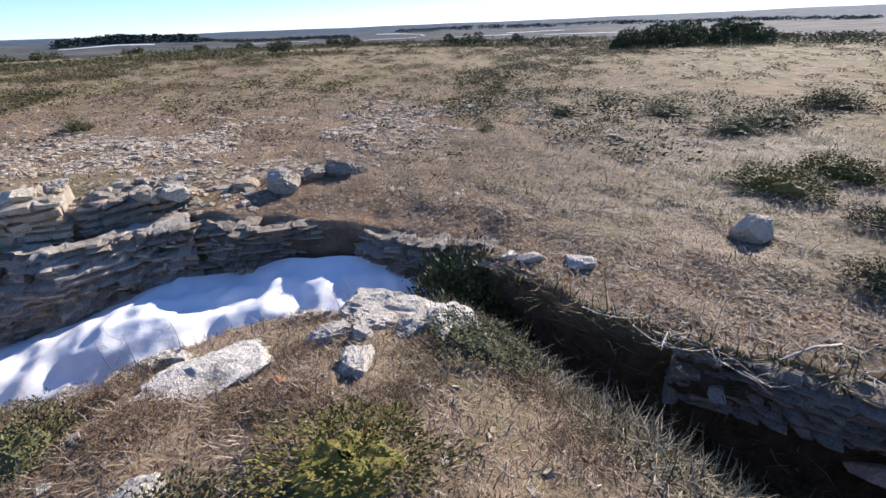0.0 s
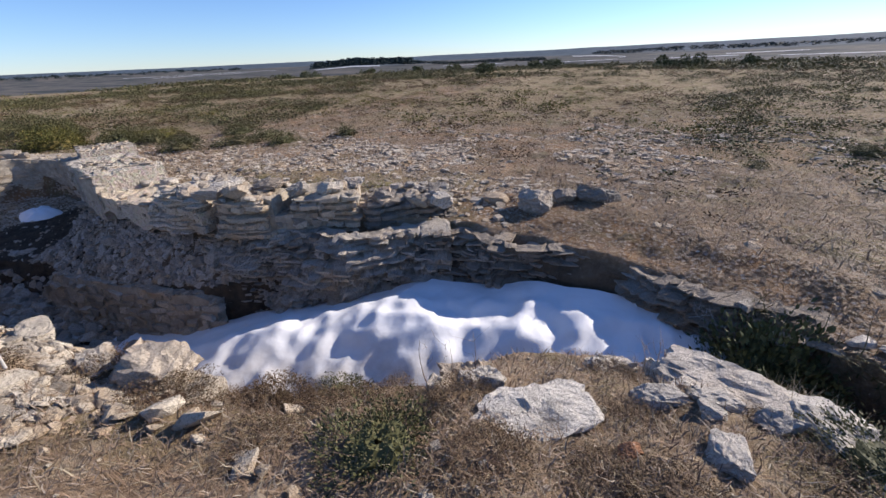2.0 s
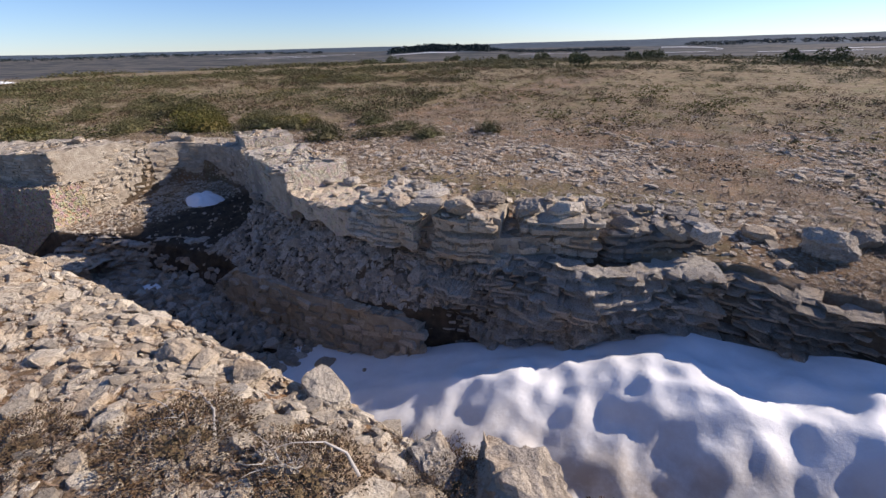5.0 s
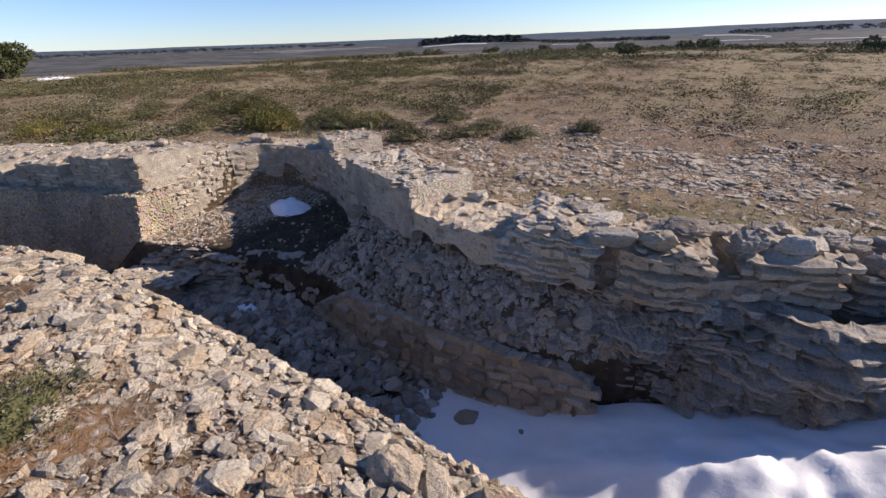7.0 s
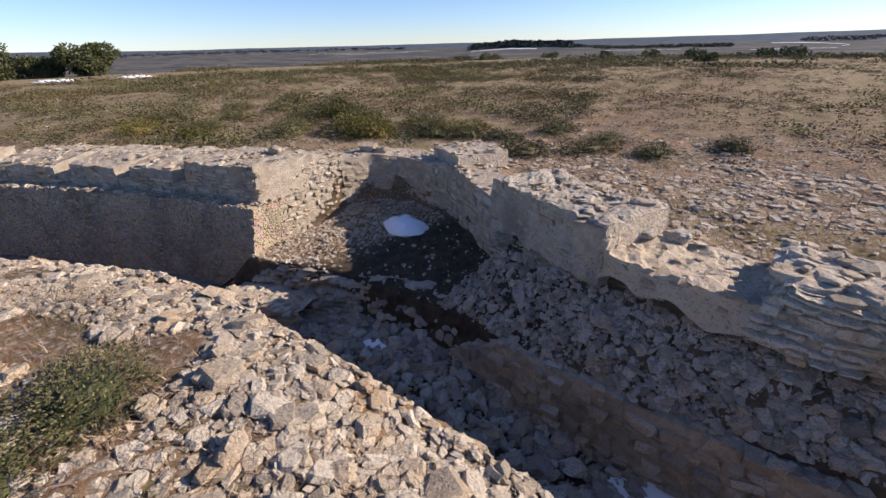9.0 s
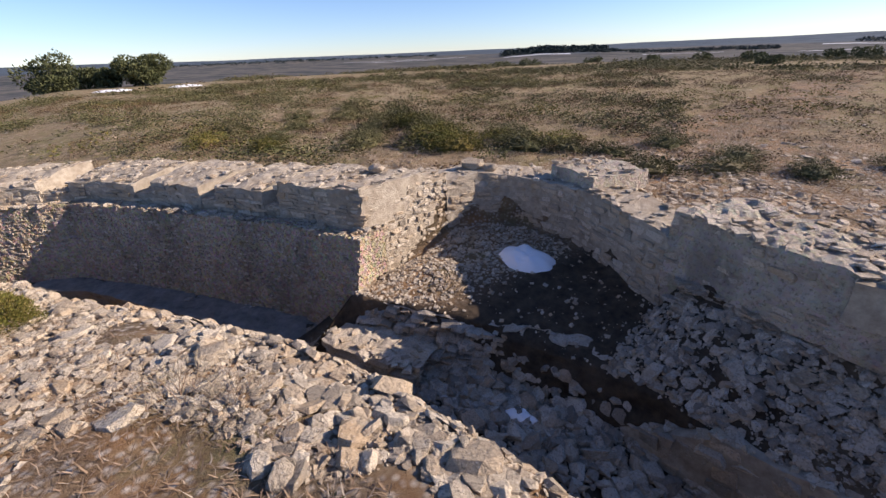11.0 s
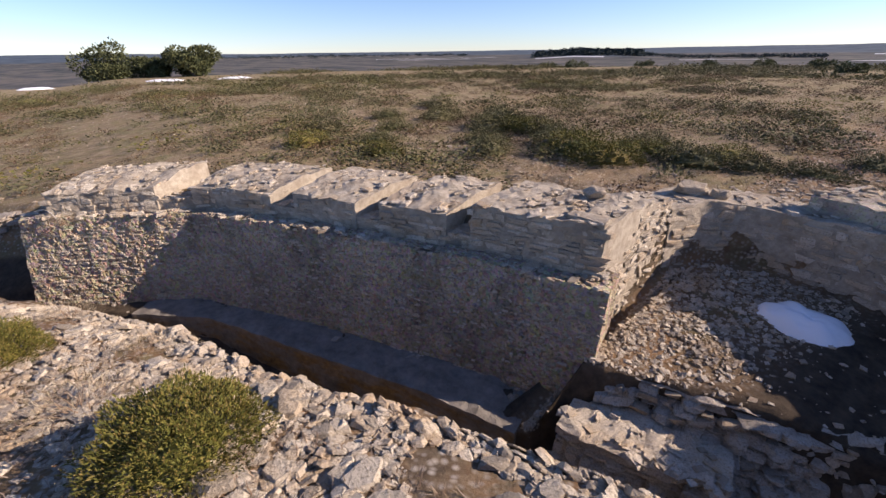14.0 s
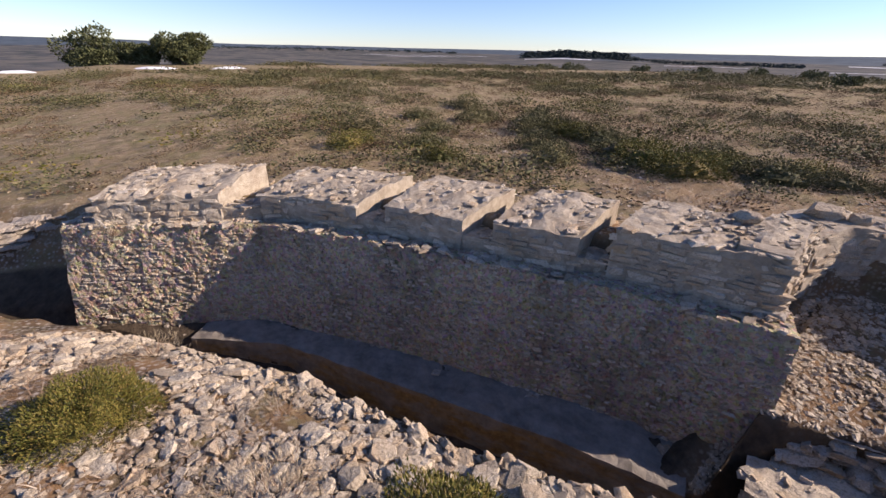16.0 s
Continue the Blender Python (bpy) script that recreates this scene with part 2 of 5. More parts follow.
EDGE = [(10, -.25, -.7), (4, 1.05, -.7), (2.6, 1.72, -.62), (1.7, 2.02, -.65), (1.1, 2.38, -.6), (.3, 3.36, -.8), (-.5, 3.97, -.8), (-2, 4.25, -.8), (-3.2, 4.15, -.8), (-4.2, 3.72, -.85),
        (-5.3, 3.26, -.95), (-5.8, 2.9, -1.05), (-6.4, 2.78, -1.06), (-7.2, 2.65, -1.14), (-8.2, 2.57, -1.22), (-9.4, 2.7, -1.25), (-10.4, 2.45, -1.22), (-11.17, 2.24, -1.13), (-11.9, 1.92, -1.12), (-12.45, 1.62, -1.12),
        (-12.66, 1.55, -1.12), (-12.7, .9, -1.7), (-13, .75, -1.74), (-13.83, .43, -1.76), (-15.17, -.24, -1.76), (-16.75, -1.01, -1.76), (-17.7, -1.9, -1.75), (-18.7, -2.95, -1.7), (-20, -4.3, -1.7), (-23, -6.2, -1.7)]
BACK = [(10, -.2, -.55), (4, 1.1, -.55), (1.7, 2.06, -.55), (1.1, 2.43, -.5), (.3, 3.4, -.65), (-.5, 4.02, -.62), (-2, 4.38, -.55), (-3.2, 4.32, -.6), (-4.2, 3.95, -.6), (-5.1, 3.5, -.55), (-6, 3.3, -.55),
        (-7.27, 3.25, -.52), (-8, 3.3, -.5), (-9.3, 3.5, -.55), (-9.7, 3.72, -.95), (-10.5, 4.08, -.92), (-11.24, 4.42, -.9), (-12, 4.5, -.87), (-12.6, 4.15, -.87), (-12.9, 3.5, -.86),
        (-12.98, 2.2, -1.1), (-13.05, 1.5, -1.7), (-13.83, 1.05, -1.7), (-15.7, .05, -1.7), (-17.5, -1.1, -1.68), (-18.2, -2.0, -1.66), (-18.8, -2.9, -1.65), (-20, -4.2, -1.6), (-23, -6.1, -1.6)]
RIM = [(10, -.1, -.5), (4, 1.2, -.5), (2.6, 1.8, -.48), (1.7, 2.12, -.46), (1.1, 2.5, -.42), (.3, 3.46, -.48), (-.5, 4.06, -.5), (-2, 4.5, -.42), (-3.2, 4.5, -.4), (-4.2, 4.15, -.3),
       (-5.1, 3.7, -.25), (-6, 3.5, -.25), (-8, 3.5, -.25), (-9.3, 3.75, -.1), (-9.75, 3.9, -.14), (-10.5, 4.25, -.16), (-11.24, 4.6, -.16), (-12, 4.68, -.16), (-12.65, 4.3, -.16), (-13.0, 3.6, -.12),
       (-13.15, 2.2, -.1), (-14.4, 1.75, -.1), (-16.5, .75, -.14), (-18, -.3, -.2), (-19.0, -1.6, -.3), (-19.6, -2.7, -1.2), (-20.5, -4.0, -1.3), (-23, -6, -1.3)]


KEPT = {}


def line(table, x, k):
    """The y (k = 1) or z (k = 2) of a line of the plan at x."""
    if id(table) not in KEPT:
        KEPT[id(table)] = np.array(table[::-1], float).T.copy()
    t = KEPT[id(table)]
    return np.interp(x, t[0], t[k])


def smooth(a, b, x):
    s = np.clip((np.asarray(x, float) - a) / (b - a), 0, 1)
    return s * s * (3 - 2 * s)


def heath(x, y):
    """The open ground, from the plateau down into the valley and up to the hills beyond."""
    x, y = np.asarray(x, float), np.asarray(y, float)
    r = np.hypot(x + 6, y - 2)
    a = np.arctan2(x + 6, y)
    z = -0.28 - 0.0062 * np.minimum(r, 30) - 0.0125 * np.clip(r - 30, 0, 60)
    z = z - 0.6 * smooth(-14, -26, x) * smooth(2, -6, y)
    z = z + 0.10 * np.sin(x * .21 + 1.3) * np.sin(y * .17) * smooth(9, 25, r) + .1 * np.sin(x * .045 + .5) * np.sin(y * .06 + 1) * smooth(20, 60, r)
    z = z - 6 * smooth(72, 160, r) - 19 * smooth(140, 800, r)
    far = np.interp(a, (-2, -1.6, -1.3, -1.1, -.6, -.17, .3, .63, 1), (43, 44, 30, 28, 27, 37, 48, 60, 60))
    z = z + (far + 1.5 * np.sin(a * 17 + 2) + np.sin(a * 41)) * smooth(3000, 4300, r)
    z = z + (21 + 2 * np.sin(a * 60)) * np.exp(-np.abs((a + .59) / .12) ** 3) * np.exp(-((r - 1700) / 260) ** 2)
    z = z + (15 + 2 * np.sin(a * 23)) * np.exp(-((a - .25) / .5) ** 2) * np.exp(-((r - 2300) / 300) ** 2)
    z = z + (13 + np.sin(a * 31)) * np.exp(-((a + 1.2) / .45) ** 2) * np.exp(-((r - 2700) / 250) ** 2)
    return z


def profile(x):
    """The cross-section at x: rows of y and z, from the near bank to the ground behind the far rim."""
    cy, cz = line(CREST, x, 1), line(CREST, x, 2)
    bz, fl = line(BANK, x, 1), line(FLOOR, x, 1)
    fy = line(FOOT, x, 1)
    slope = np.interp(x, [-18, -12.5, -11, -7, -5, -2.5, -1, 1, 10], [.5, .28, .75, .75, .55, .35, .35, .55, .6])
    ny = np.minimum(cy + slope, fy - .12)
    ry = line(RIM, x, 1)
    ys = [cy - 1.5, cy - .5, cy, ny, fy, line(EDGE, x, 1), line(BACK, x, 1), ry, ry + 1.2]
    zs = [bz, bz * .6 + cz * .4, cz, fl, fl, line(EDGE, x, 2), line(BACK, x, 2), line(RIM, x, 2), heath(x, ry + 1.2)]
    f = smooth(-22.9, -20.5, x) * smooth(10, 7.5, x)
    g = [heath(x, y) for y in ys]
    zs = [z * f + h * (1 - f) for z, h in zip(zs, g)]
    return ys, zs


def height(x, y):
    """The height of the ground at places in the plan (arrays)."""
    x, y = np.atleast_1d(np.asarray(x, float)), np.atleast_1d(np.asarray(y, float))
    ys, zs = (np.array(v) for v in profile(x))
    out = heath(x, y)
    lo = smooth(-6, 0, y - ys[0])
    out = np.where(y < ys[0], zs[0] * lo + (out + .25) * (1 - lo), out)
    for k in range(len(ys) - 1):
        w = np.maximum(ys[k + 1] - ys[k], 1e-4)
        s = np.clip((y - ys[k]) / w, 0, 1)
        out = np.where((y >= ys[k]) & (y <= ys[k + 1]), zs[k] + (zs[k + 1] - zs[k]) * s, out)
    return out


def mesh_of(name, verts, faces, mat=None, flat=False):
    """A mesh from arrays of vertices and of triangles or quads."""
    me = bpy.data.meshes.new(name)
    v, f = np.asarray(verts, np.float32).reshape(-1, 3), np.asarray(faces, np.int32)
    n = f.shape[1]
    me.vertices.add(len(v))
    me.vertices.foreach_set("co", v.ravel())
    me.loops.add(f.size)
    me.loops.foreach_set("vertex_index", f.ravel())
    me.polygons.add(len(f))
    me.polygons.foreach_set("loop_start", np.arange(0, f.size, n, dtype=np.int32))
    me.update(calc_edges=True)
    me.validate()
    me.polygons.foreach_set("use_smooth", np.full(len(me.polygons), not flat))
    if mat:
        me.materials.append(mat)
    return me


def grid_faces(nu, nv):
    i = np.arange(nu * nv).reshape(nu, nv)
    return np.stack([i[:-1, :-1], i[1:, :-1], i[1:, 1:], i[:-1, 1:]], -1).reshape(-1, 4)


def values(me, name, v):
    a = me.attributes.new(name, "FLOAT", "POINT")
    a.data.foreach_set("value", np.asarray(v, np.float32).ravel())


def wobble(x, y, z, scale, amp):
    return np.array([noise.fractal(Vector((a * scale, b * scale, c * scale)), 1.0, 2.0, 3) for a, b, c in zip(x, y, z)]) * amp


def rise(n, first, last):
    """n growing steps from first to last."""
    return first * (last / first) ** (np.arange(n) / (n - 1))


def lie(x, y):
    """The height of the finished ground, unevenness included."""
    x, y = np.atleast_1d(np.asarray(x, float)), np.atleast_1d(np.asarray(y, float))
    z = height(x, y)
    near = smooth(30, 12, np.hypot(x + 6, y - 2))
    return z + wobble(x, y, z, 2.1, .045) * near


def build_ground():
    out = rise(130, .2, 4600)
    xs = np.concatenate([(-22 - out)[::-1], np.arange(-22, 9, .065), 9 + out])
    ys, zs = profile(xs)
    n = [8, 8, 14, 10, 12, 12, 14, 14]
    cols_y, cols_z = [], []
    for d in rise(70, .12, 4500)[::-1]:
        y = ys[0] - d
        cols_y.append(y)
        lo = smooth(-6, 0, -d)
        cols_z.append(zs[0] * lo + (heath(xs, y) + .25) * (1 - lo))
    for k, m in enumerate(n):
        for j in range(m):
            s = j / m
            cols_y.append(ys[k] + (ys[k + 1] - ys[k]) * s)
            cols_z.append(zs[k] + (zs[k + 1] - zs[k]) * s)
    cols_y.append(ys[-1])
    cols_z.append(zs[-1])
    for d in rise(150, .08, 4500):
        cols_y.append(ys[-1] + d)
        cols_z.append(heath(xs, ys[-1] + d))
    Y, Z = np.array(cols_y).T, np.array(cols_z).T
    X = np.repeat(xs[:, None], Y.shape[1], 1)
    x, y, z = X.ravel(), Y.ravel(), Z.ravel()
    r = np.hypot(x + 6, y - 2)
    near = smooth(30, 12, r)
    pick = near > 0
    dz = np.zeros_like(x)
    dz[pick] = wobble(x[pick], y[pick], z[pick], 2.1, .045) * near[pick]
    dy = np.zeros_like(x)
    dy[pick] = wobble(x[pick] + 40, y[pick], z[pick] * 2, 3.0, .05) * near[pick]
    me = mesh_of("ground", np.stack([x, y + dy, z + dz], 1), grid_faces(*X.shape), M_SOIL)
    ys_, _ = (np.array(v) for v in profile(x))
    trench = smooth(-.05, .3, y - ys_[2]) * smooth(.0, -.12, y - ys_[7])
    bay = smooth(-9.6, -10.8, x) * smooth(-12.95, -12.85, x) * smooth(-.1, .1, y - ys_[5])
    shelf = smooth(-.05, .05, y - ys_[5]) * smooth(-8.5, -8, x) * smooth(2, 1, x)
    # dark earth; in the bay it stops at the sun's shadow edge, painting that shade
    values(me, "earth_shade", trench * near * (1 - .85 * bay * smooth(-11.2, -11.9, x - .25 * (y - 2.6))) * (1 - .35 * shelf))
    band = np.exp(-((y - 9.2 - .25 * (x + 5)) / 2.4) ** 2) * smooth(-13, -9.5, x) * smooth(4, -2, x)
    bank = smooth(-3.2, -4.8, x) * smooth(ys_[2] - 2.8, ys_[2] - .6, y) * smooth(.5, 0, y - ys_[2])
    top = smooth(-.05, .1, y - ys_[7]) * smooth(1.4, .6, y - ys_[7]) * .9
    values(me, "stony", np.clip(band * 1.2 + bank + bay + top + .22 * near, 0, 1) * smooth(60, 25, r))
    green = .35 * smooth(3, 14, r) + .8 * np.exp(-((y - 5.2 - .1 * (x + 5)) / .7) ** 2) * smooth(-9, -7, x) * smooth(-2.6, -4, x) + .9 * np.exp(-((x - 3.6) / 1.2) ** 2 - ((y - 4.9) / .8) ** 2)
    values(me, "green", np.clip(green, 0, 1) * smooth(150, 90, r))
    values(me, "valley", smooth(110, 200, r))
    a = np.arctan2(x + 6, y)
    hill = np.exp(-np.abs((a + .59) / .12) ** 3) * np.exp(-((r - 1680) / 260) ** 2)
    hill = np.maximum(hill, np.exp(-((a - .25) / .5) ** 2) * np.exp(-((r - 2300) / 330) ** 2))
    # wooded hills, plus all land past 2500 m, tinted blue as painted haze
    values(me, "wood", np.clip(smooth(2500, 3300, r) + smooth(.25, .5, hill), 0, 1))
    return tagged(new("ground", me), "stony brown heath with a trench dug into it", "ground", kind="structure")


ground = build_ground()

# ---- building tools ----
def part(name, me, parent, label=""):
    ob = new(name, me)
    ob.parent = parent
    if label:
        ob["label"] = label
    return ob


def empty(name, at, **tags):
    ob = new(name)
    ob.location = at
    ob.empty_display_size = .1
    bpy.context.view_layer.update()
    return tagged(ob, **tags)


def stone_shape(seed, soft=.13, jag=.3):
    """A broken, bevelled block of about two units across: vertices and triangles."""
    rng = random.Random(seed)
    bm = bmesh.new()
    bmesh.ops.create_cube(bm, size=2)
    for v in bm.verts:
        v.co += Vector([rng.uniform(-jag, jag) * 1.5 for _ in range(3)])
    bmesh.ops.bevel(bm, geom=bm.edges[:], offset=soft * rng.uniform(.8, 1.5), segments=1, affect="EDGES", profile=.5)
    for v in bm.verts:
        v.co += Vector([rng.uniform(-1, 1) * jag * .3 for _ in range(3)])
    bmesh.ops.triangulate(bm, faces=bm.faces[:])
    bm.verts.index_update()
    v = np.array([tuple(p.co) for p in bm.verts])
    f = np.array([[p.index for p in q.verts] for q in bm.faces])
    bm.free()
    v -= (v.max(0) + v.min(0)) / 2
    v /= (v.max(0) - v.min(0)) / 2
    return v, f


def shard_shape(seed):
    """An angular broken stone: the hull of a few scattered points."""
    rng = random.Random(900 + seed)
    bm = bmesh.new()
    for _ in range(15):
        d = Vector((rng.gauss(0, 1), rng.gauss(0, 1), rng.gauss(0, .8))).normalized()
        d = d / max(abs(d.x), abs(d.y), abs(d.z)) ** .5
        bm.verts.new(d * rng.uniform(.8, 1.0))
    bmesh.ops.convex_hull(bm, input=bm.verts[:])
    bmesh.ops.delete(bm, geom=[v for v in bm.verts if not v.link_faces], context="VERTS")
    bmesh.ops.triangulate(bm, faces=bm.faces[:])
    bmesh.ops.recalc_face_normals(bm, faces=bm.faces[:])
    bm.verts.index_update()
    v = np.array([tuple(p.co) for p in bm.verts])
    f = np.array([[p.index for p in q.verts] for q in bm.faces])
    bm.free()
    v -= (v.max(0) + v.min(0)) / 2
    v /= (v.max(0) - v.min(0)) / 2
    return v, f


def chip_shape(seed):
    """A small flat chip: eight corners, twelve triangles."""
    rng = np.random.RandomState(seed)
    c = np.array([(x, y, z) for z in (-1, 1) for x, y in ((-1, -1), (1, -1), (1, 1), (-1, 1))], float)
    c[:, :2] *= rng.uniform(.55, 1.05, (8, 1))
    c += rng.uniform(-.25, .25, c.shape)
    f = [(0, 2, 1), (0, 3, 2), (4, 5, 6), (4, 6, 7), (0, 1, 5), (0, 5, 4), (1, 2, 6), (1, 6, 5), (2, 3, 7), (2, 7, 6), (3, 0, 4), (3, 4, 7)]
    return c, np.array(f)


def slab_shape(seed):
    """A flat broken slab with an angular outline: the hull of a wide ring and a narrower one."""
    rng = random.Random(400 + seed)
    bm = bmesh.new()
    n = rng.choice((5, 6, 7))
    start = rng.uniform(0, 6.28)
    for z, k in ((-1, 1.0), (1, rng.uniform(.72, .95))):
        for i in range(n):
            a = start + 6.283 * (i + rng.uniform(-.32, .32)) / n
            r = k * rng.uniform(.72, 1.0)
            bm.verts.new((math.cos(a) * r, math.sin(a) * r, z + rng.uniform(-.35, .35)))
    bmesh.ops.convex_hull(bm, input=bm.verts[:])
    bmesh.ops.delete(bm, geom=[v for v in bm.verts if not v.link_faces], context="VERTS")
    bmesh.ops.triangulate(bm, faces=bm.faces[:])
    bmesh.ops.recalc_face_normals(bm, faces=bm.faces[:])
    bm.verts.index_update()
    v = np.array([tuple(p.co) for p in bm.verts])
    f = np.array([[p.index for p in q.verts] for q in bm.faces])
    bm.free()
    v -= (v.max(0) + v.min(0)) / 2
    v /= (v.max(0) - v.min(0)) / 2
    return v, f


SLABS = [slab_shape(i) for i in range(24)]
STONES = [stone_shape(i) for i in range(16)]
SHARDS = [shard_shape(i) for i in range(24)]
CHIPS = [chip_shape(i) for i in range(24)]
SHARED = {}


def shared(shape, mat, tag):
    key = (id(shape), mat.name)
    if key not in SHARED:
        SHARED[key] = mesh_of(tag, shape[0], shape[1], mat, flat=True)
    return SHARED[key]


def turn(rx, ry, rz):
    return np.array(Euler((rx, ry, rz)).to_matrix())


def joined(name, shapes, places, mat, flat=True):
    """One mesh of many copies: places are (shape number, location, 3x3 turn, size in three directions)."""
    vs, fs, n = [], [], 0
    for k, at, rot, size in places:
        v, f = shapes[k]
        vs.append((v * size) @ rot.T + at)
        fs.append(f + n)
        n += len(v)
    if not vs:
        return None
    return mesh_of(name, np.concatenate(vs), np.concatenate(fs), mat, flat)


def placed(name, shape, at, rot, size, mat, parent=None, tag="stone"):
    ob = new(name, shared(shape, mat, tag))
    if parent is not None:
        ob.parent = parent
        at = np.asarray(at) - np.array(parent.location)
    ob.matrix_basis = Matrix.Translation(Vector(at)) @ Matrix(rot.tolist()).to_4x4() @ Matrix.Diagonal((*size, 1))
    return ob


def along(path):
    """Lengths along a line in the plan, and a function from a length to place and heading."""
    p = np.array(path, float)
    d = np.hypot(*np.diff(p[:, :2], axis=0).T)
    s = np.concatenate([[0], np.cumsum(d)])

    def at(q):
        xy = np.array([np.interp(q, s, p[:, 0]), np.interp(q, s, p[:, 1])])
        a, b = max(q - .05, 0), min(q + .05, s[-1])
        t = np.array([np.interp(b, s, p[:, 0]) - np.interp(a, s, p[:, 0]), np.interp(b, s, p[:, 1]) - np.interp(a, s, p[:, 1])])
        return xy, t / max(np.hypot(*t), 1e-6)
    return s[-1], at


def solid(name, path, z0, z1, thick, mat, lean=0.0, rough=.015, step=.06, uneven=.02, seed=0):
    """A wall of real thickness along a line (its face to the right of the way it runs), leaning back by lean metres over its height; uneven faces and top. z0 and z1 are heights or functions of the length."""
    length, at = along(path)
    n = max(int(length / step), 2)
    fz0 = z0 if callable(z0) else (lambda s: z0)
    fz1 = z1 if callable(z1) else (lambda s: z1)
    h = max(fz1(0) - fz0(0), .1)
    nf, nt = max(int(h / step), 2), max(int(thick / step / 1.3), 2)
    rows = []
    for i in range(n + 1):
        s = length * i / n
        xy, t = at(s)
        inw = np.array([-t[1], t[0]])
        a, b = fz0(s), fz1(s)
        b += uneven * noise.noise(Vector((s * 3.1, seed * 7.7, 0))) * 2
        loop = []
        for j in range(nf):
            u = j / nf
            loop.append((xy + inw * lean * u, a + (b - a) * u, -inw))
        for j in range(nt):
            u = j / nt
            loop.append((xy + inw * (lean + (thick - lean) * u), b, None))
        for j in range(3):
            u = j / 2
            loop.append((xy + inw * thick, b + (a - b) * u, inw))
        row = []
        for q, z, nrm in loop:
            w = noise.fractal(Vector((q[0] * 6, q[1] * 6, z * 6 + seed)), 1, 2, 4) * rough
            row.append((q[0] + (nrm[0] * w if nrm is not None else 0), q[1] + (nrm[1] * w if nrm is not None else 0), z + (w if nrm is None else 0)))
        rows.append(row)
    m = len(rows[0])
    v = [p for r in rows for p in r]
    f = []
    for i in range(n):
        for j in range(m):
            k = (j + 1) % m
            f.append((i * m + j, (i + 1) * m + j, (i + 1) * m + k, i * m + k))
    me = bpy.data.meshes.new(name)
    caps = [tuple(range(m))[::-1], tuple(range(n * m, n * m + m))]
    me.from_pydata(v, [], [q[::-1] for q in f] + caps)
    bm = bmesh.new()
    bm.from_mesh(me)
    bmesh.ops.recalc_face_normals(bm, faces=bm.faces[:])
    bm.to_mesh(me)
    bm.free()
    me.materials.append(mat)
    return me


def courses(path, z0, z1, lean, tall, long, depth, proud, seed, gap=.008, missing=.04, tilt=3):
    """The stones of a wall's face, course by course, as places for joined() and placed()."""
    rng = random.Random(seed)
    length, at = along(path)
    fz0 = z0 if callable(z0) else (lambda s: z0)
    fz1 = z1 if callable(z1) else (lambda s: z1)
    base = min(fz0(q * length / 8) for q in range(9))
    top = max(fz1(q * length / 8) for q in range(9))
    got, z = [], base
    while z < top:
        h = rng.uniform(*tall)
        s = -rng.uniform(0, long[1])
        while s < length:
            w = rng.uniform(*long)
            c = s + w / 2
            s += w + gap
            if c < 0 or c > length or rng.random() < missing:
                continue
            hh = h * rng.uniform(.75, 1.2)
            zc = z + h / 2 + rng.uniform(-.15, .15) * h
            if zc < fz0(c) or zc > fz1(c) - hh * .3:
                continue
            xy, t = at(c)
            inw = np.array([-t[1], t[0]])
            u = (zc - fz0(c)) / max(fz1(c) - fz0(c), .05)
            d = rng.uniform(*depth)
            out = rng.uniform(*proud)
            q = xy + inw * (lean * u + d / 2 - out)
            rot = turn(radians(rng.uniform(-tilt, tilt)), radians(rng.uniform(-tilt, tilt)), math.atan2(t[1], t[0]) + radians(rng.uniform(-tilt, tilt)))
            got.append((rng.randrange(len(STONES)), np.array([q[0], q[1], zc]), rot, np.array([w / 2 * rng.uniform(.92, 1.04), d / 2, hh / 2]), c / length))
        z += h + gap * .6
    return got


def face(parent, places, mat, name="stone", most=300, mid=.5):
    """Lays the stones of a face: those round the middle of the stretch one by one, the rest joined."""
    places = sorted(places, key=lambda p: abs(p[4] - mid))
    for k, at, rot, size, _ in places[:most]:
        placed(name, STONES[k], at, rot, size, mat, parent, name)
    rest = [(k, at - np.array(parent.location), rot, size) for k, at, rot, size, _ in places[most:]]
    if rest:
        tagged(part("rubble_fill", joined("rubble_fill", STONES, rest, mat), parent, "stones of the rest of the face"), kind="stuff")

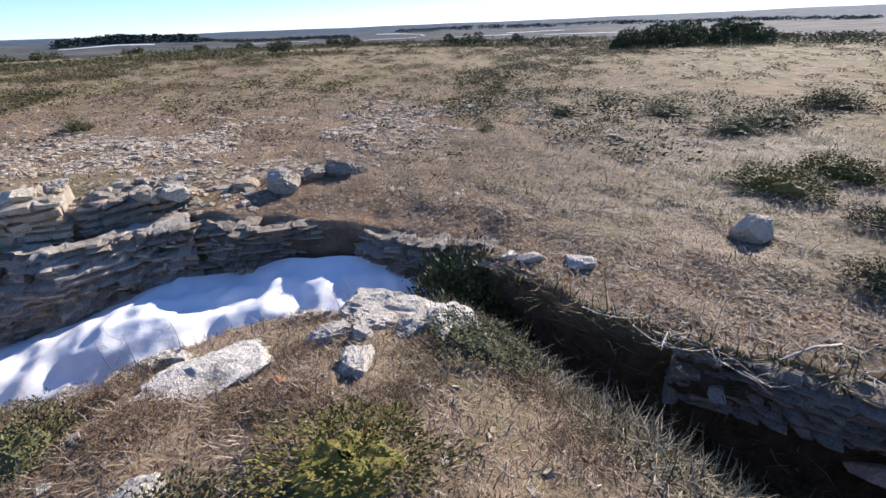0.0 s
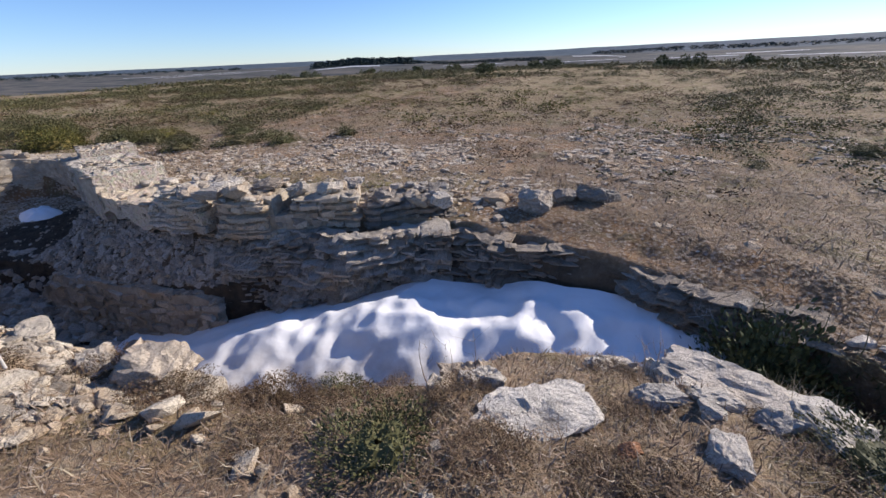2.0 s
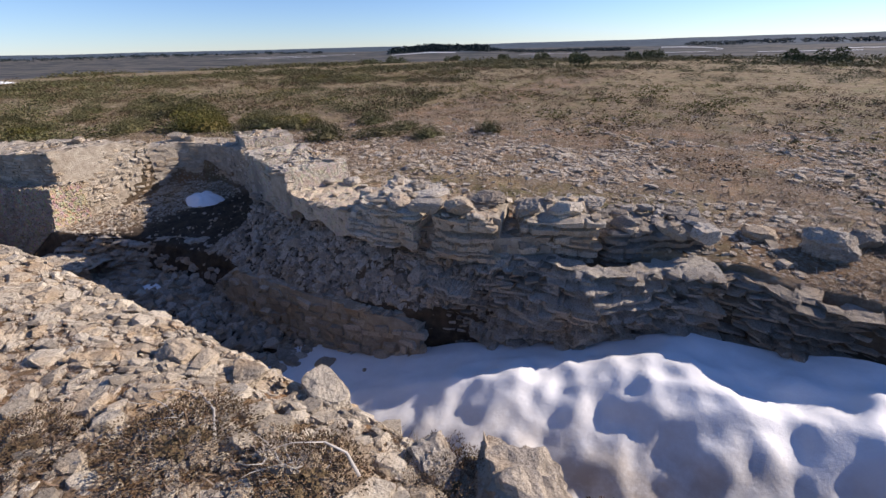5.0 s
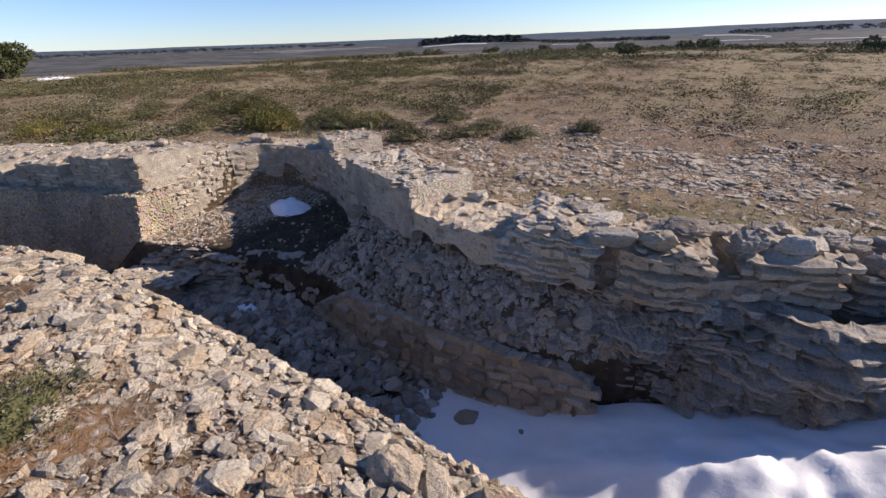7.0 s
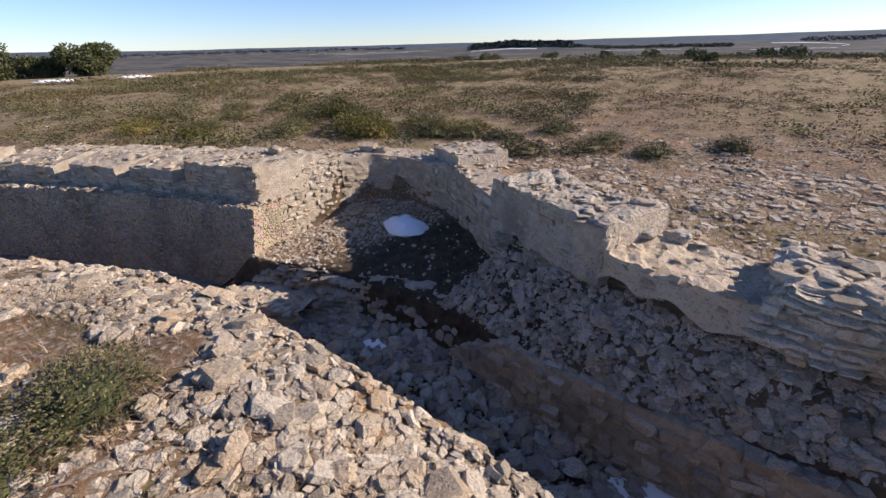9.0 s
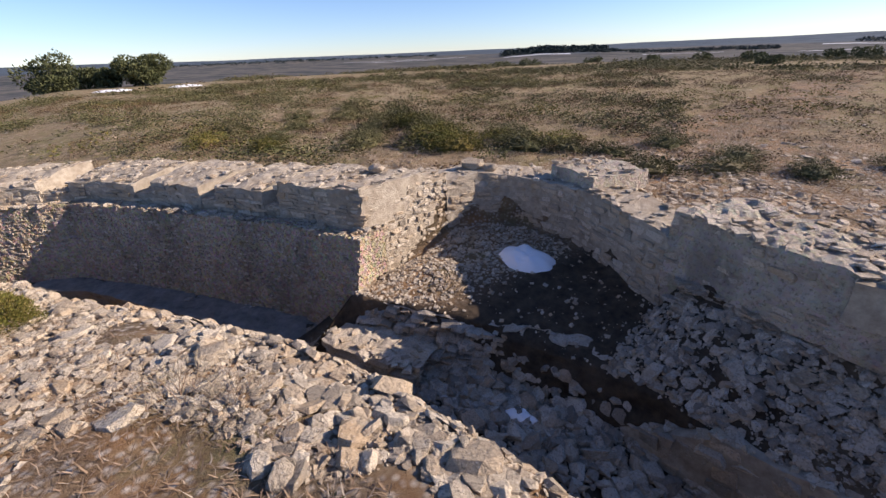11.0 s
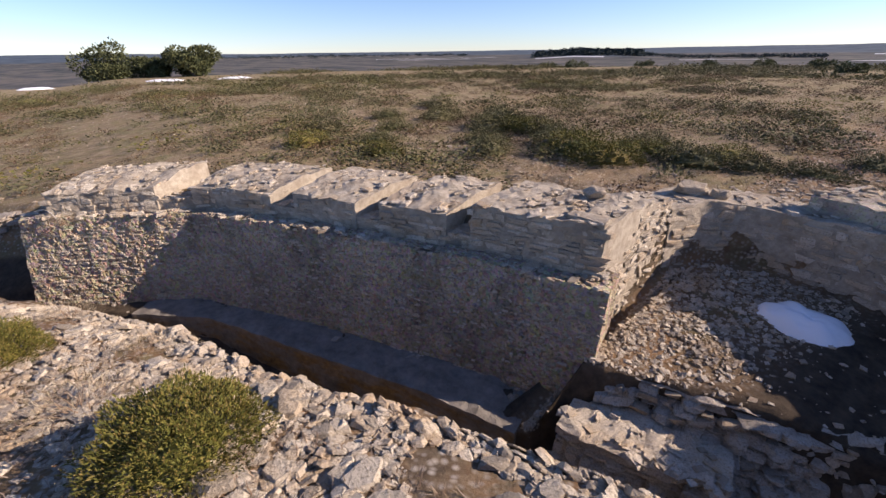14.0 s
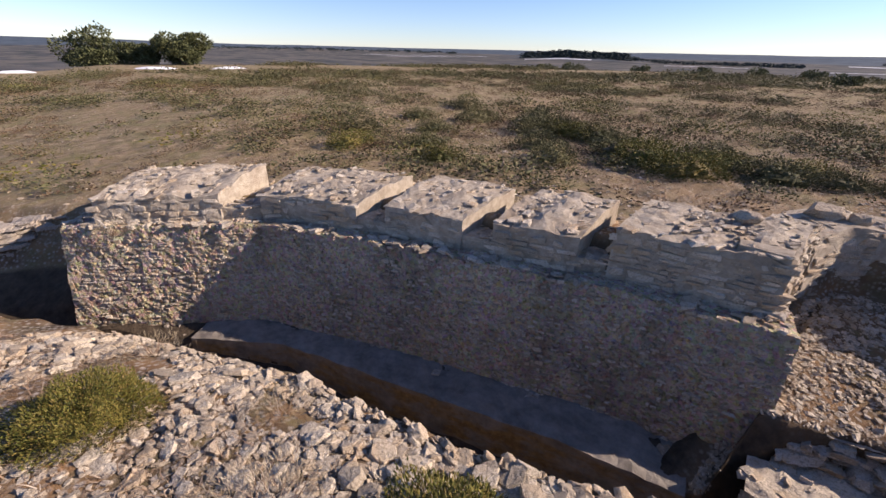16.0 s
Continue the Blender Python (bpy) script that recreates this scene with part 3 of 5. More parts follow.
def bedded(name, path, z0, z1, thick, mat, lean=0.0, bed=.045, jut=.06, bulge=.08, seed=0, step=.028, rise_=.014):
    """A face of thin broken beds of rock along a line, with its top and back: beds jut out and fall back block by block, with open joints between them."""
    length, at = along(path)
    n = max(int(length / step), 3)
    fz0 = z0 if callable(z0) else (lambda s: z0)
    fz1 = z1 if callable(z1) else (lambda s: z1)
    rng = np.random.RandomState(seed)
    edges = np.cumsum(rng.uniform(.45, 1.6, 400) * bed)
    jutty = rng.uniform(-1, 1, (400, 97))
    long = rng.uniform(.09, .36, 400)
    shift = rng.uniform(0, 1, 400)
    nf = max(int((fz1(0) - fz0(0)) / rise_), 6)
    nt = max(int(thick / .04), 3)
    S = np.repeat(np.linspace(0, length, n + 1), nf)
    U = np.tile(np.arange(nf) / (nf - 1), n + 1)
    lo, hi = np.array([fz0(s) for s in S]), np.array([fz1(s) for s in S])
    Z = lo + (hi - lo) * U
    tilt = np.array([.06 * noise.noise(Vector((s * .9, seed, 0))) + .03 * noise.noise(Vector((s * 2.9, seed, z * 2))) for s, z in zip(S, Z)])
    q = Z + tilt + 4
    b = np.searchsorted(edges, q)
    within = (q - edges[b - 1]) / (edges[b] - edges[b - 1])
    cell = S / long[b] + shift[b]
    k = np.floor(cell).astype(int)
    side = cell - k
    out = jut * jutty[b, k % 97]
    out -= .06 * (np.minimum(within, 1 - within) < .16) + .03 * (np.minimum(side, 1 - side) * long[b] < .012)
    out += .3 * bulge + np.array([bulge * noise.fractal(Vector((s * 1.1, z * 1.6, seed * 3.1)), 1, 2, 2) + .018 * noise.fractal(Vector((s * 9, z * 16, seed)), 1, 2, 3) for s, z in zip(S, Z)])
    rows = []
    out, Z = out.reshape(n + 1, nf), Z.reshape(n + 1, nf)
    for i in range(n + 1):
        s = length * i / n
        xy, t = at(s)
        inw = np.array([-t[1], t[0]])
        front = [(*(xy + inw * (lean * j / (nf - 1) - out[i, j])), Z[i, j]) for j in range(nf)]
        top = Z[i, -1]
        for j in range(1, nt + 1):
            p = xy + inw * (lean - out[i, -1] + (thick - lean) * j / nt)
            front.append((*p, top + .035 * noise.fractal(Vector((p[0] * 5, p[1] * 5, seed)), 1, 2, 3)))
        front.append((*(xy + inw * thick), Z[i, 0]))
        rows.append(front)
    m = len(rows[0])
    return mesh_of(name, [p for r in rows for p in r], grid_faces(n + 1, m), mat, True)


# ---- the far side of the trench: concrete wall, parapet, fighting bay, pier and rock face ----
def masonry_wall(name, label, path, z0, z1, thick, core, stone, lean=0.0, tall=(.05, .10), long=(.10, .32), depth=(.06, .12), proud=(.005, .035), seed=1, most=300, missing=.04, category="wall",
                 rough=.015, kind="structure", faces=True, uneven=.02, group="", tilt=3, crown=80, bed=.045, jut=.06, bulge=.14):
    at = (*path[len(path) // 2][:2], z0(0) if callable(z0) else z0)
    wall = empty(name, at, label=label, category=category, kind=kind, group=group)
    back = .05 if category == "rock" else 0.0
    inner = path
    if back:
        length, go = along(path)
        inner = []
        for s in np.linspace(0, length, 24):
            xy, t = go(s)
            inner.append((xy[0] - t[1] * back, xy[1] + t[0] * back))
    if back:
        me = bedded("core", inner, z0, z1, thick, stone, lean, bed, jut, bulge, seed)
    else:
        me = solid("core", inner, z0, z1, thick, core, lean, rough, uneven=uneven, seed=seed)
    me.transform(Matrix.Translation(-wall.location))
    part("core", me, wall, "thin broken beds of rock" if back else "rough lime mortar and small stones")
    if faces:
        face(wall, courses(path, z0, z1, lean, tall, long, depth, proud, seed, missing=missing, tilt=tilt), stone, most=most)
    if crown:
        length, go = along(path)
        rng = random.Random(seed + 500)
        fz1 = z1 if callable(z1) else (lambda s: z1)
        tops = []
        for _ in range(int(crown * length * thick)):
            s, d = rng.uniform(0, length), rng.uniform(lean, thick)
            xy, t = go(s)
            q = xy + np.array([-t[1], t[0]]) * d
            w = rng.uniform(.015, .06) * (1.4 if d < lean + .15 else 1)
            tops.append((rng.randrange(len(CHIPS)), np.array([q[0], q[1], fz1(s) + rng.uniform(-.005, .02)]) - np.array(wall.location), turn(rng.gauss(0, .14), rng.gauss(0, .14), rng.uniform(0, 6.3)), np.array([w, w * rng.uniform(.5, .9), w * rng.uniform(.12, .3)])))
        tagged(part("rubble_cap", joined("rubble_cap", CHIPS, tops, stone), wall, "flat stone chips along the top"), kind="stuff")
    return wall


WEST_FOOT = [(-18.75, -3.05), (-18.0, -1.95), (-17.4, -1.12), (-15.65, -.02), (-13.65, 1.02), (-12.5, 1.42)]
WEST_TOP = [(-18.85, -2.72), (-18.3, -1.75), (-17.62, -.72), (-15.9, .38), (-13.9, 1.40), (-12.82, 1.84)]
west = masonry_wall("wall_west", "battered trench wall of rough concrete full of small stones", WEST_FOOT, -1.8, lambda s: -.43, .85, M_CONCRETE, M_MASON, lean=.36,
                    tall=(.02, .05), long=(.03, .11), depth=(.03, .05), proud=(.006, .022), seed=3, missing=.5, rough=.035, tilt=12)

# merlons of the parapet, with narrow firing slits between them
LEN_W, AT_W = along(WEST_TOP)


def merlon(s0, s1, top, depth, seed, drop=.13):
    """A block of the parapet: its top falls by drop towards the trench, its sides run askew to the wall."""
    pts = []
    for s in np.linspace(s0, s1, 6):
        xy, t = AT_W(s)
        inw = np.array([-t[1], t[0]])
        pts.append(tuple(xy + inw * .12))
    wall = masonry_wall("merlon", "block of a ruined stone parapet on the trench wall", pts, -.44, lambda s: top - drop, depth, M_MORTAR, M_MASON, lean=.03, tall=(.03, .085), long=(.06, .30),
                        depth=(.06, .11), proud=(.006, .035), seed=seed, category="parapet", most=120, kind="", group="parapet blocks", uneven=.035, tilt=5, rough=.03)
    a, b = np.array(pts[0]), np.array(pts[-1])
    t = (b - a) / np.hypot(*(b - a))
    inw = np.array([-t[1], t[0]])
    for ob in wall.children:
        if ob.name.split(".")[0] in ("core", "rubble_cap"):
            for v in ob.data.vertices:
                d = max(float((v.co.x + wall.location.x - a[0]) * inw[0] + (v.co.y + wall.location.y - a[1]) * inw[1]), 0)
                if v.co.z + wall.location.z > top - drop - .12:
                    v.co.z += drop * min(d / .6, 1)
                v.co.x += t[0] * .3 * d
                v.co.y += t[1] * .3 * d
    return wall


def sill(s0, s1, seed):
    pts = []
    for s in np.linspace(s0, s1, 3):
        xy, t = AT_W(s)
        pts.append(tuple(xy + np.array([-t[1], t[0]]) * .16))
    return masonry_wall("parapet_sill", "low stone sill of a firing slit", pts, -.44, lambda s: -.27, .9, M_MORTAR, M_MASON, tall=(.04, .07), long=(.08, .2), depth=(.05, .08), proud=(.0, .015), seed=seed,
                        category="parapet", kind="", group="parapet sills")


def west_s(x):
    return min(np.linspace(0, LEN_W, 400), key=lambda s: abs(AT_W(s)[0][0] - x))


cuts = [(-18.75, -18.0, .02), (-17.72, -16.68, .03), (-16.36, -15.52, .05), (-15.22, -14.40, .07), (-14.12, -12.82, .13)]
for i, (a, b, top) in enumerate(cuts):
    merlon(west_s(a), west_s(b), top, 1.1, 20 + i, .13 if i < 4 else .03)
for i in range(4):
    sill(west_s(cuts[i][1]) + .01, west_s(cuts[i + 1][0]) - .01, 40 + i)

# the bay: a round recess behind the trench
bay_left = masonry_wall("wall_bay_side", "sunlit broken end of the parapet beside the bay", [(-12.90, 3.55), (-12.93, 2.9), (-12.90, 2.3), (-12.84, 2.0)][::-1], -1.25, lambda s: .12 - .06 * s, .45, M_MORTAR, M_MASON, lean=.06, tall=(.03, .10), long=(.04, .20),
                        depth=(.05, .14), proud=(.0, .05), missing=.02, tilt=9, seed=61, uneven=.03)
bay_back = masonry_wall("wall_bay_back", "curved dry stone wall round the back of the bay", [(-12.88, 3.5), (-12.72, 4.0), (-12.4, 4.36), (-12.0, 4.5), (-11.24, 4.42), (-10.5, 4.08), (-9.75, 3.7)], -1.0, lambda s: -.11 + .03 * math.sin(s * 3), .65, M_MORTAR, M_MASON,
                        lean=.04, tall=(.05, .10), long=(.10, .30), depth=(.06, .12), proud=(.005, .035), seed=62)
bay_cap = masonry_wall("wall_bay_cap", "raised block of plastered stone on the rim of the bay", [(-11.95, 4.85), (-11.5, 4.68), (-11.05, 4.5)], -.2, lambda s: .06, .95, M_PLASTER, M_MASON, tall=(.05, .09), long=(.1, .3), depth=(.05, .08), proud=(-.02, .01), seed=63)

# the pier and the broken concrete beam east of the bay
pier = masonry_wall("pier", "plastered concrete pier with a flat top beside the bay", [(-9.72, 3.66), (-8.9, 3.40), (-8.02, 3.15)], -.5, lambda s: .15, .95, M_PLASTER, M_MASON, lean=.03, tall=(.03, .09), long=(.06, .24), depth=(.05, .09), proud=(-.012, .018), seed=71, missing=.45, rough=.045, uneven=.04, tilt=6, crown=90, category="pier", kind="")
pier_end = masonry_wall("pier_rubble", "broken stone end of the concrete pier", [(-8.04, 3.17), (-8.06, 3.6), (-8.14, 4.08)], -.2, lambda s: .14 - .05 * s, .3, M_MORTAR, M_MASON, tall=(.05, .09), long=(.08, .2), depth=(.06, .12), proud=(.02, .09), seed=72, category="wall", kind="", tilt=10)
pier_side = masonry_wall("wall_bay_end", "plastered inner side of the pier facing the bay", [(-9.75, 3.85), (-9.73, 3.68)], -.95, lambda s: .165, .3, M_PLASTER, M_MASON, tall=(.03, .09), long=(.05, .14), depth=(.05, .09), proud=(-.01, .03), seed=73, missing=.2, rough=.04, tilt=7, crown=0, category="pier", kind="")
beam = masonry_wall("concrete_beam", "broken concrete beam with a sandy flat top", [(-8.05, 3.16), (-7.2, 3.10), (-6.5, 3.10), (-5.9, 3.14)], lambda s: -.40 + .05 * math.sin(s * 4) + .05 * math.sin(s * 11), lambda s: -.13, .9, M_SAND, M_MASON, lean=.02, tall=(.03, .10), long=(.08, .3), depth=(.06, .1), proud=(-.012, .02), seed=74, missing=.45, rough=.045, tilt=6, crown=22, category="beam", kind="")


def rim_block(label, path, depth, z0, top, seed, stone, splay=0.0):
    """A ruined block of bedded masonry: rough front and sides, a filling, single slabs and a broken top."""
    length, go = along(path)
    (a, ta), (b, tb) = go(0), go(length)
    na, nb = np.array([-ta[1], ta[0]]), np.array([-tb[1], tb[0]])
    wall = empty("parapet_block", (*path[len(path) // 2][:2], z0), label=label, category="parapet", group="rim blocks")
    ring = [tuple(a + na * depth), *path, tuple(b + nb * depth)]
    rim = lambda s: top + .05 * noise.noise(Vector((s * 2.7, seed, 0)))
    me = bedded("core", ring, z0, rim, min(depth, length) * .45, stone, .03, .075, .045, .12, seed, .025)
    me.transform(Matrix.Translation(-wall.location))
    part("core", me, wall, "broken beds of mortared stone")
    fill = solid("filling", [tuple(np.array(p[:2]) + na * .12) for p in path], z0, top - .02, depth - .15, M_MORTAR, .0, .03, uneven=.03, seed=seed)
    fill.transform(Matrix.Translation(-wall.location))
    part("filling", fill, wall, "rough lime mortar and small stones")
    face(wall, courses(ring, z0, top, .03, (.04, .13), (.07, .24), (.06, .16), (-.01, .06), seed, missing=.62, tilt=14), stone, most=120)
    rng = random.Random(seed)
    for _ in range(int(38 * length)):
        xy, t = go(rng.uniform(0, length))
        q = xy + np.array([-t[1], t[0]]) * rng.uniform(.02, depth * .95)
        w = rng.uniform(.035, .11)
        placed("slab", SLABS[rng.randrange(24)], np.array([*q, top + rng.uniform(-.02, .05)]), turn(rng.gauss(0, .2), rng.gauss(0, .2), rng.uniform(0, 6.3)), np.array([w, w * rng.uniform(.5, .9), w * rng.uniform(.15, .35)]), stone, wall, "slab")
    return wall


rim_block("ruined block of flat masonry at the end of the sandy beam", [(-6.75, 3.13), (-6.3, 3.13), (-5.92, 3.2)], .95, -.42, .05, 75, M_MASON)
rim_block("squared block of pale masonry on the trench rim", [(-5.68, 3.24), (-5.35, 3.27), (-5.0, 3.38)], .8, -.45, .04, 76, M_MASON)
rim_block("pale pitted block of masonry on the trench rim", [(-4.84, 3.62), (-4.5, 3.8), (-4.14, 4.02)], .75, -.48, .0, 77, M_MASON)
rim_block("low stack of grey flat stones on the trench rim", [(-4.02, 4.16), (-3.6, 4.42), (-3.14, 4.72)], .7, -.55, -.14, 78, M_ROCK)
notch = masonry_wall("rim_rubble_wall", "low grey rubble between the blocks of the rim", [(-5.95, 3.34), (-5.0, 3.5), (-4.4, 3.98), (-3.9, 4.35)], -.6, lambda s: -.2, .5, M_MORTAR, M_ROCK, tall=(.03, .09), long=(.06, .24), depth=(.08, .16), proud=(-.01, .05), seed=79, tilt=10, missing=.2, category="wall", kind="")

# the lower masonry and the layered rock
low = masonry_wall("wall_low", "low revetment of irregular blocks along the trench floor", [(-9.6, 2.42), (-8.2, 2.44), (-7.1, 2.50), (-6.2, 2.58), (-5.6, 2.74)], -1.9, lambda s: -1.24 + .05 * min(s, 3) - .5 * max(0, s - 3.75) - .6 * max(0, .9 - s), .35, M_MORTAR, M_MASON, lean=.1,
                   tall=(.08, .16), long=(.11, .28), depth=(.1, .18), proud=(.01, .08), seed=81, tilt=10)
ledge_rock = masonry_wall("rock_ledge", "rough layered face of rock under the pier", [(-9.5, 3.42), (-8.4, 3.22), (-7.2, 3.2), (-5.9, 3.2), (-5.1, 3.42)], lambda s: -1.15, lambda s: -.46, .35, M_MORTAR, M_ROCK, lean=.1,
                          tall=(.04, .09), long=(.10, .34), depth=(.08, .2), proud=(-.02, .06), seed=82, tilt=14, missing=.5, category="rock", crown=0, jut=.05)
strata_a = masonry_wall("rock_face", "dark layered limestone face above the snow", [(-6.25, 2.66), (-5.85, 2.78), (-5.3, 3.03), (-4.4, 3.3), (-4, 3.42), (-3.1, 3.88), (-2.85, 4.0)], -1.9, lambda s: -.40 - .45 * max(0, 1.4 - s), .5, M_MORTAR, M_STRATA, lean=.28,
                        tall=(.018, .055), long=(.05, .24), depth=(.14, .3), proud=(-.05, .07), seed=83, tilt=14, missing=.5, category="rock", jut=.09, bed=.05, bulge=.22, crown=0)
strata_b = masonry_wall("rock_face", "dark layered limestone face above the snow", [(-3.15, 3.86), (-2.5, 3.88), (-1.9, 3.98), (-1.2, 3.92), (-.5, 3.5), (.1, 3.05)], -1.9, lambda s: -.47 + .04 * math.sin(s * 2.3), .5, M_MORTAR, M_STRATA, lean=.34,
                        tall=(.016, .05), long=(.07, .34), depth=(.15, .34), proud=(-.05, .06), seed=84, tilt=12, missing=.5, category="rock", jut=.09, bed=.045, bulge=.26, crown=0)
strata_c = masonry_wall("rock_face", "crumbling rock ledge along the overgrown branch of the trench", [(1.45, 1.96), (1.8, 1.83), (2.3, 1.64), (3.2, 1.22), (5, .45)], -.86, lambda s: -.5, .4, M_MORTAR, M_STRATA, lean=.1,
                        tall=(.03, .08), long=(.08, .34), depth=(.15, .3), proud=(-.06, .1), seed=85, tilt=10, missing=.97, category="rock", bed=.04, jut=.06, crown=0)
lip_rock = masonry_wall("bay_step", "layered rock step below the floor of the bay", [(-12.36, 1.28), (-11.5, 1.62), (-10.6, 2.1), (-9.9, 2.45), (-9.4, 2.52)], lambda s: -1.9, lambda s: -1.15, .42, M_MORTAR, M_STRATA, lean=.35,
                        tall=(.03, .09), long=(.07, .26), depth=(.12, .25), proud=(-.05, .08), seed=86, tilt=12, missing=.45, category="rock", bed=.06, jut=.07, crown=0)
step = masonry_wall("stone_step", "squared stone step at the foot of the bay", [(-12.5, 1.02), (-11.9, 1.16), (-11.2, 1.4)], -2.1, lambda s: -1.44, .45, M_MORTAR, M_MASON, tall=(.08, .14), long=(.2, .5), depth=(.1, .2), proud=(-.02, .04), seed=87, missing=.7, category="rock", kind="", bed=.09, jut=.04, tilt=6)

BENCH = [(-17.6, -1.98), (-16.75, -1.12), (-15.17, -.34), (-13.83, .33), (-13.0, .66), (-12.78, .74)]
bench_mesh = solid("channel_bench", BENCH, -2.15, -1.675, .66, M_DAMP, .03, .02, uneven=.012, seed=91)
values(bench_mesh, "stain", [float(smooth(-1.69, -1.76, v.co.z)) for v in bench_mesh.vertices])
tagged(new("channel_bench", bench_mesh), "damp concrete bench along the wall foot, ochre-stained face", "bench", kind="structure")
end_rock = masonry_wall("rock_face", "shaded bedded rock at the end of the trench", [(-20.9, -5.2), (-20.3, -3.6), (-20.1, -2.2), (-19.9, -1.0)], -1.95, lambda s: -.72 + .05 * math.sin(s * 3), .6, M_MORTAR, M_STRATA, lean=.2,
                        tall=(.03, .08), long=(.1, .34), depth=(.15, .3), proud=(-.05, .08), seed=88, tilt=8, missing=.7, category="rock", crown=0, bed=.06, jut=.09)

# ---- snow ----
SNOW_FAR = [(.1, -1.0), (-.34, -.8), (-.55, -.75), (-1.0, -.78), (-1.5, -.82), (-1.87, -.84), (-2.3, -.96), (-2.65, -.96), (-3.1, -.94), (-3.5, -1.05), (-4.0, -1.17), (-4.5, -1.26), (-5.3, -1.42), (-6.1, -1.64), (-6.8, -1.75), (-7.5, -1.9)]
SNOW_TOP = [(.1, -.3), (-1.0, -.2), (-1.9, -.15), (-2.4, .0), (-3.2, .06), (-4.5, .16), (-5.5, .08), (-7.5, 0)]
SNOW_SLOPE = [(.1, .4), (-1.0, .45), (-2, .5), (-3.4, .5), (-4.6, .4), (-5.6, .2), (-7.5, .05)]


def snow_bank():
    xs = np.arange(-7.6, .12, .035)
    n = 60
    far = line(FOOT, xs, 1) + np.where(xs > -5.6, .0, .02)
    near = line(CREST, xs, 1) + .08
    V = []
    D = []
    for x, a, b in zip(xs, near, far):
        zf = line(SNOW_FAR, x, 1)
        sl = line(SNOW_SLOPE, x, 1)
        for j in range(n):
            y = a + (b - a) * j / (n - 1)
            d = b - .18 - y
            z = zf + line(SNOW_TOP, x, 1) * min(d, .65) - sl * max(d - .65, 0)
            warp = .2 * noise.noise(Vector((x * 1.7, y * 1.7, 1)))
            lump = noise.noise(Vector((x * 2.9 + warp, y * 2.5 - .3 * x, 5.3)))
            small = noise.noise(Vector((x * 5.6, y * 5.0 + warp, 6.1)))
            ridge = .5 - abs(noise.noise(Vector((x * 2.0 + .7 * y, y * 1.6 - .5 * x, 9.1))))
            amp = np.interp(x, [-7.5, -6, -4.8, -3.6], [.01, .03, .08, .12]) * (.3 + .7 * smooth(.05, .5, b - y))
            z += amp * (lump * .75 + ridge * .4 - .1 + small * .34) + .008 * noise.noise(Vector((x * 9, y * 9, 0)))
            V.append((x, y, z))
            D.append(smooth(.9, 1.75, b - y) * .9 + .12)
    me = mesh_of("snow_bank", V, grid_faces(len(xs), n), M_SNOW)
    values(me, "dirt", D)
    return tagged(new("snow_bank", me), "drift of old scalloped snow filling the trench, dirty at the foot", "snow")


def snow_patch(x, y, z, rx, ry, h, seed, on=None, label="melting patch of old snow lying on stones"):
    n, m = 28, 9
    V = []
    for i in range(m):
        for j in range(n):
            a = 2 * math.pi * j / n
            k = 1 + .35 * noise.noise(Vector((math.cos(a) * 1.6, math.sin(a) * 1.6, seed))) + .12 * noise.noise(Vector((math.cos(a) * 5, math.sin(a) * 5, seed)))
            u = i / (m - 1)
            px, py = x + rx * k * u * math.cos(a), y + ry * k * u * math.sin(a)
            base = float(lie(px, py)[0]) if on is None else on
            top = h * (1 - u ** 3) * (1 + .3 * noise.noise(Vector((px * 4 / max(rx, .3), py * 4 / max(ry, .3), seed))))
            V.append((px, py, base + top - .015 * (u == 1)))
    F = []
    for i in range(m - 1):
        for j in range(n):
            k = (j + 1) % n
            F.append((i * n + j, (i + 1) * n + j, (i + 1) * n + k, i * n + k))
    me = mesh_of("snow_patch", V, F, M_SNOW)
    values(me, "dirt", np.full(len(V), .05))
    return tagged(new("snow_patch", me), label, "snow", "patches of snow")


snow_bank()
snow_patch(-11.42, 3.62, 0, .42, .30, .12, 1)
snow_patch(-10.2, 1.94, 0, .2, .13, .08, 2)
snow_patch(-3.62, 3.34, 0, .14, .1, .12, 3)
for i, (x, y, rx, ry) in enumerate([(-70, 5.2, 1.6, 2.2), (-68.5, 12.2, 1.0, 1.8), (-76, -6.5, 1.4, 1.6)]):
    snow_patch(x, y, 0, rx, ry, .22, 11 + i, label="flat patch of snow beside the oaks")

def snow_strip(places, width):
    """A thin strip of snow or pale track on the far slopes: places as azimuth (radians) and distance."""
    V = []
    for a, r in places:
        for w in (-.5, .5):
            x, y = -6 + (r + w * width) * math.sin(a), (r + w * width) * math.cos(a)
            V.append((x, y, float(heath(x, y)) + .6))
    F = [(2 * i, 2 * i + 2, 2 * i + 3, 2 * i + 1) for i in range(len(places) - 1)]
    me = mesh_of("snow_strip", V, F, M_SNOW)
    values(me, "dirt", np.full(len(V), .2))
    return tagged(new("snow_strip", me), "long strip of snow on the far slopes", "snow", "strips of far snow")


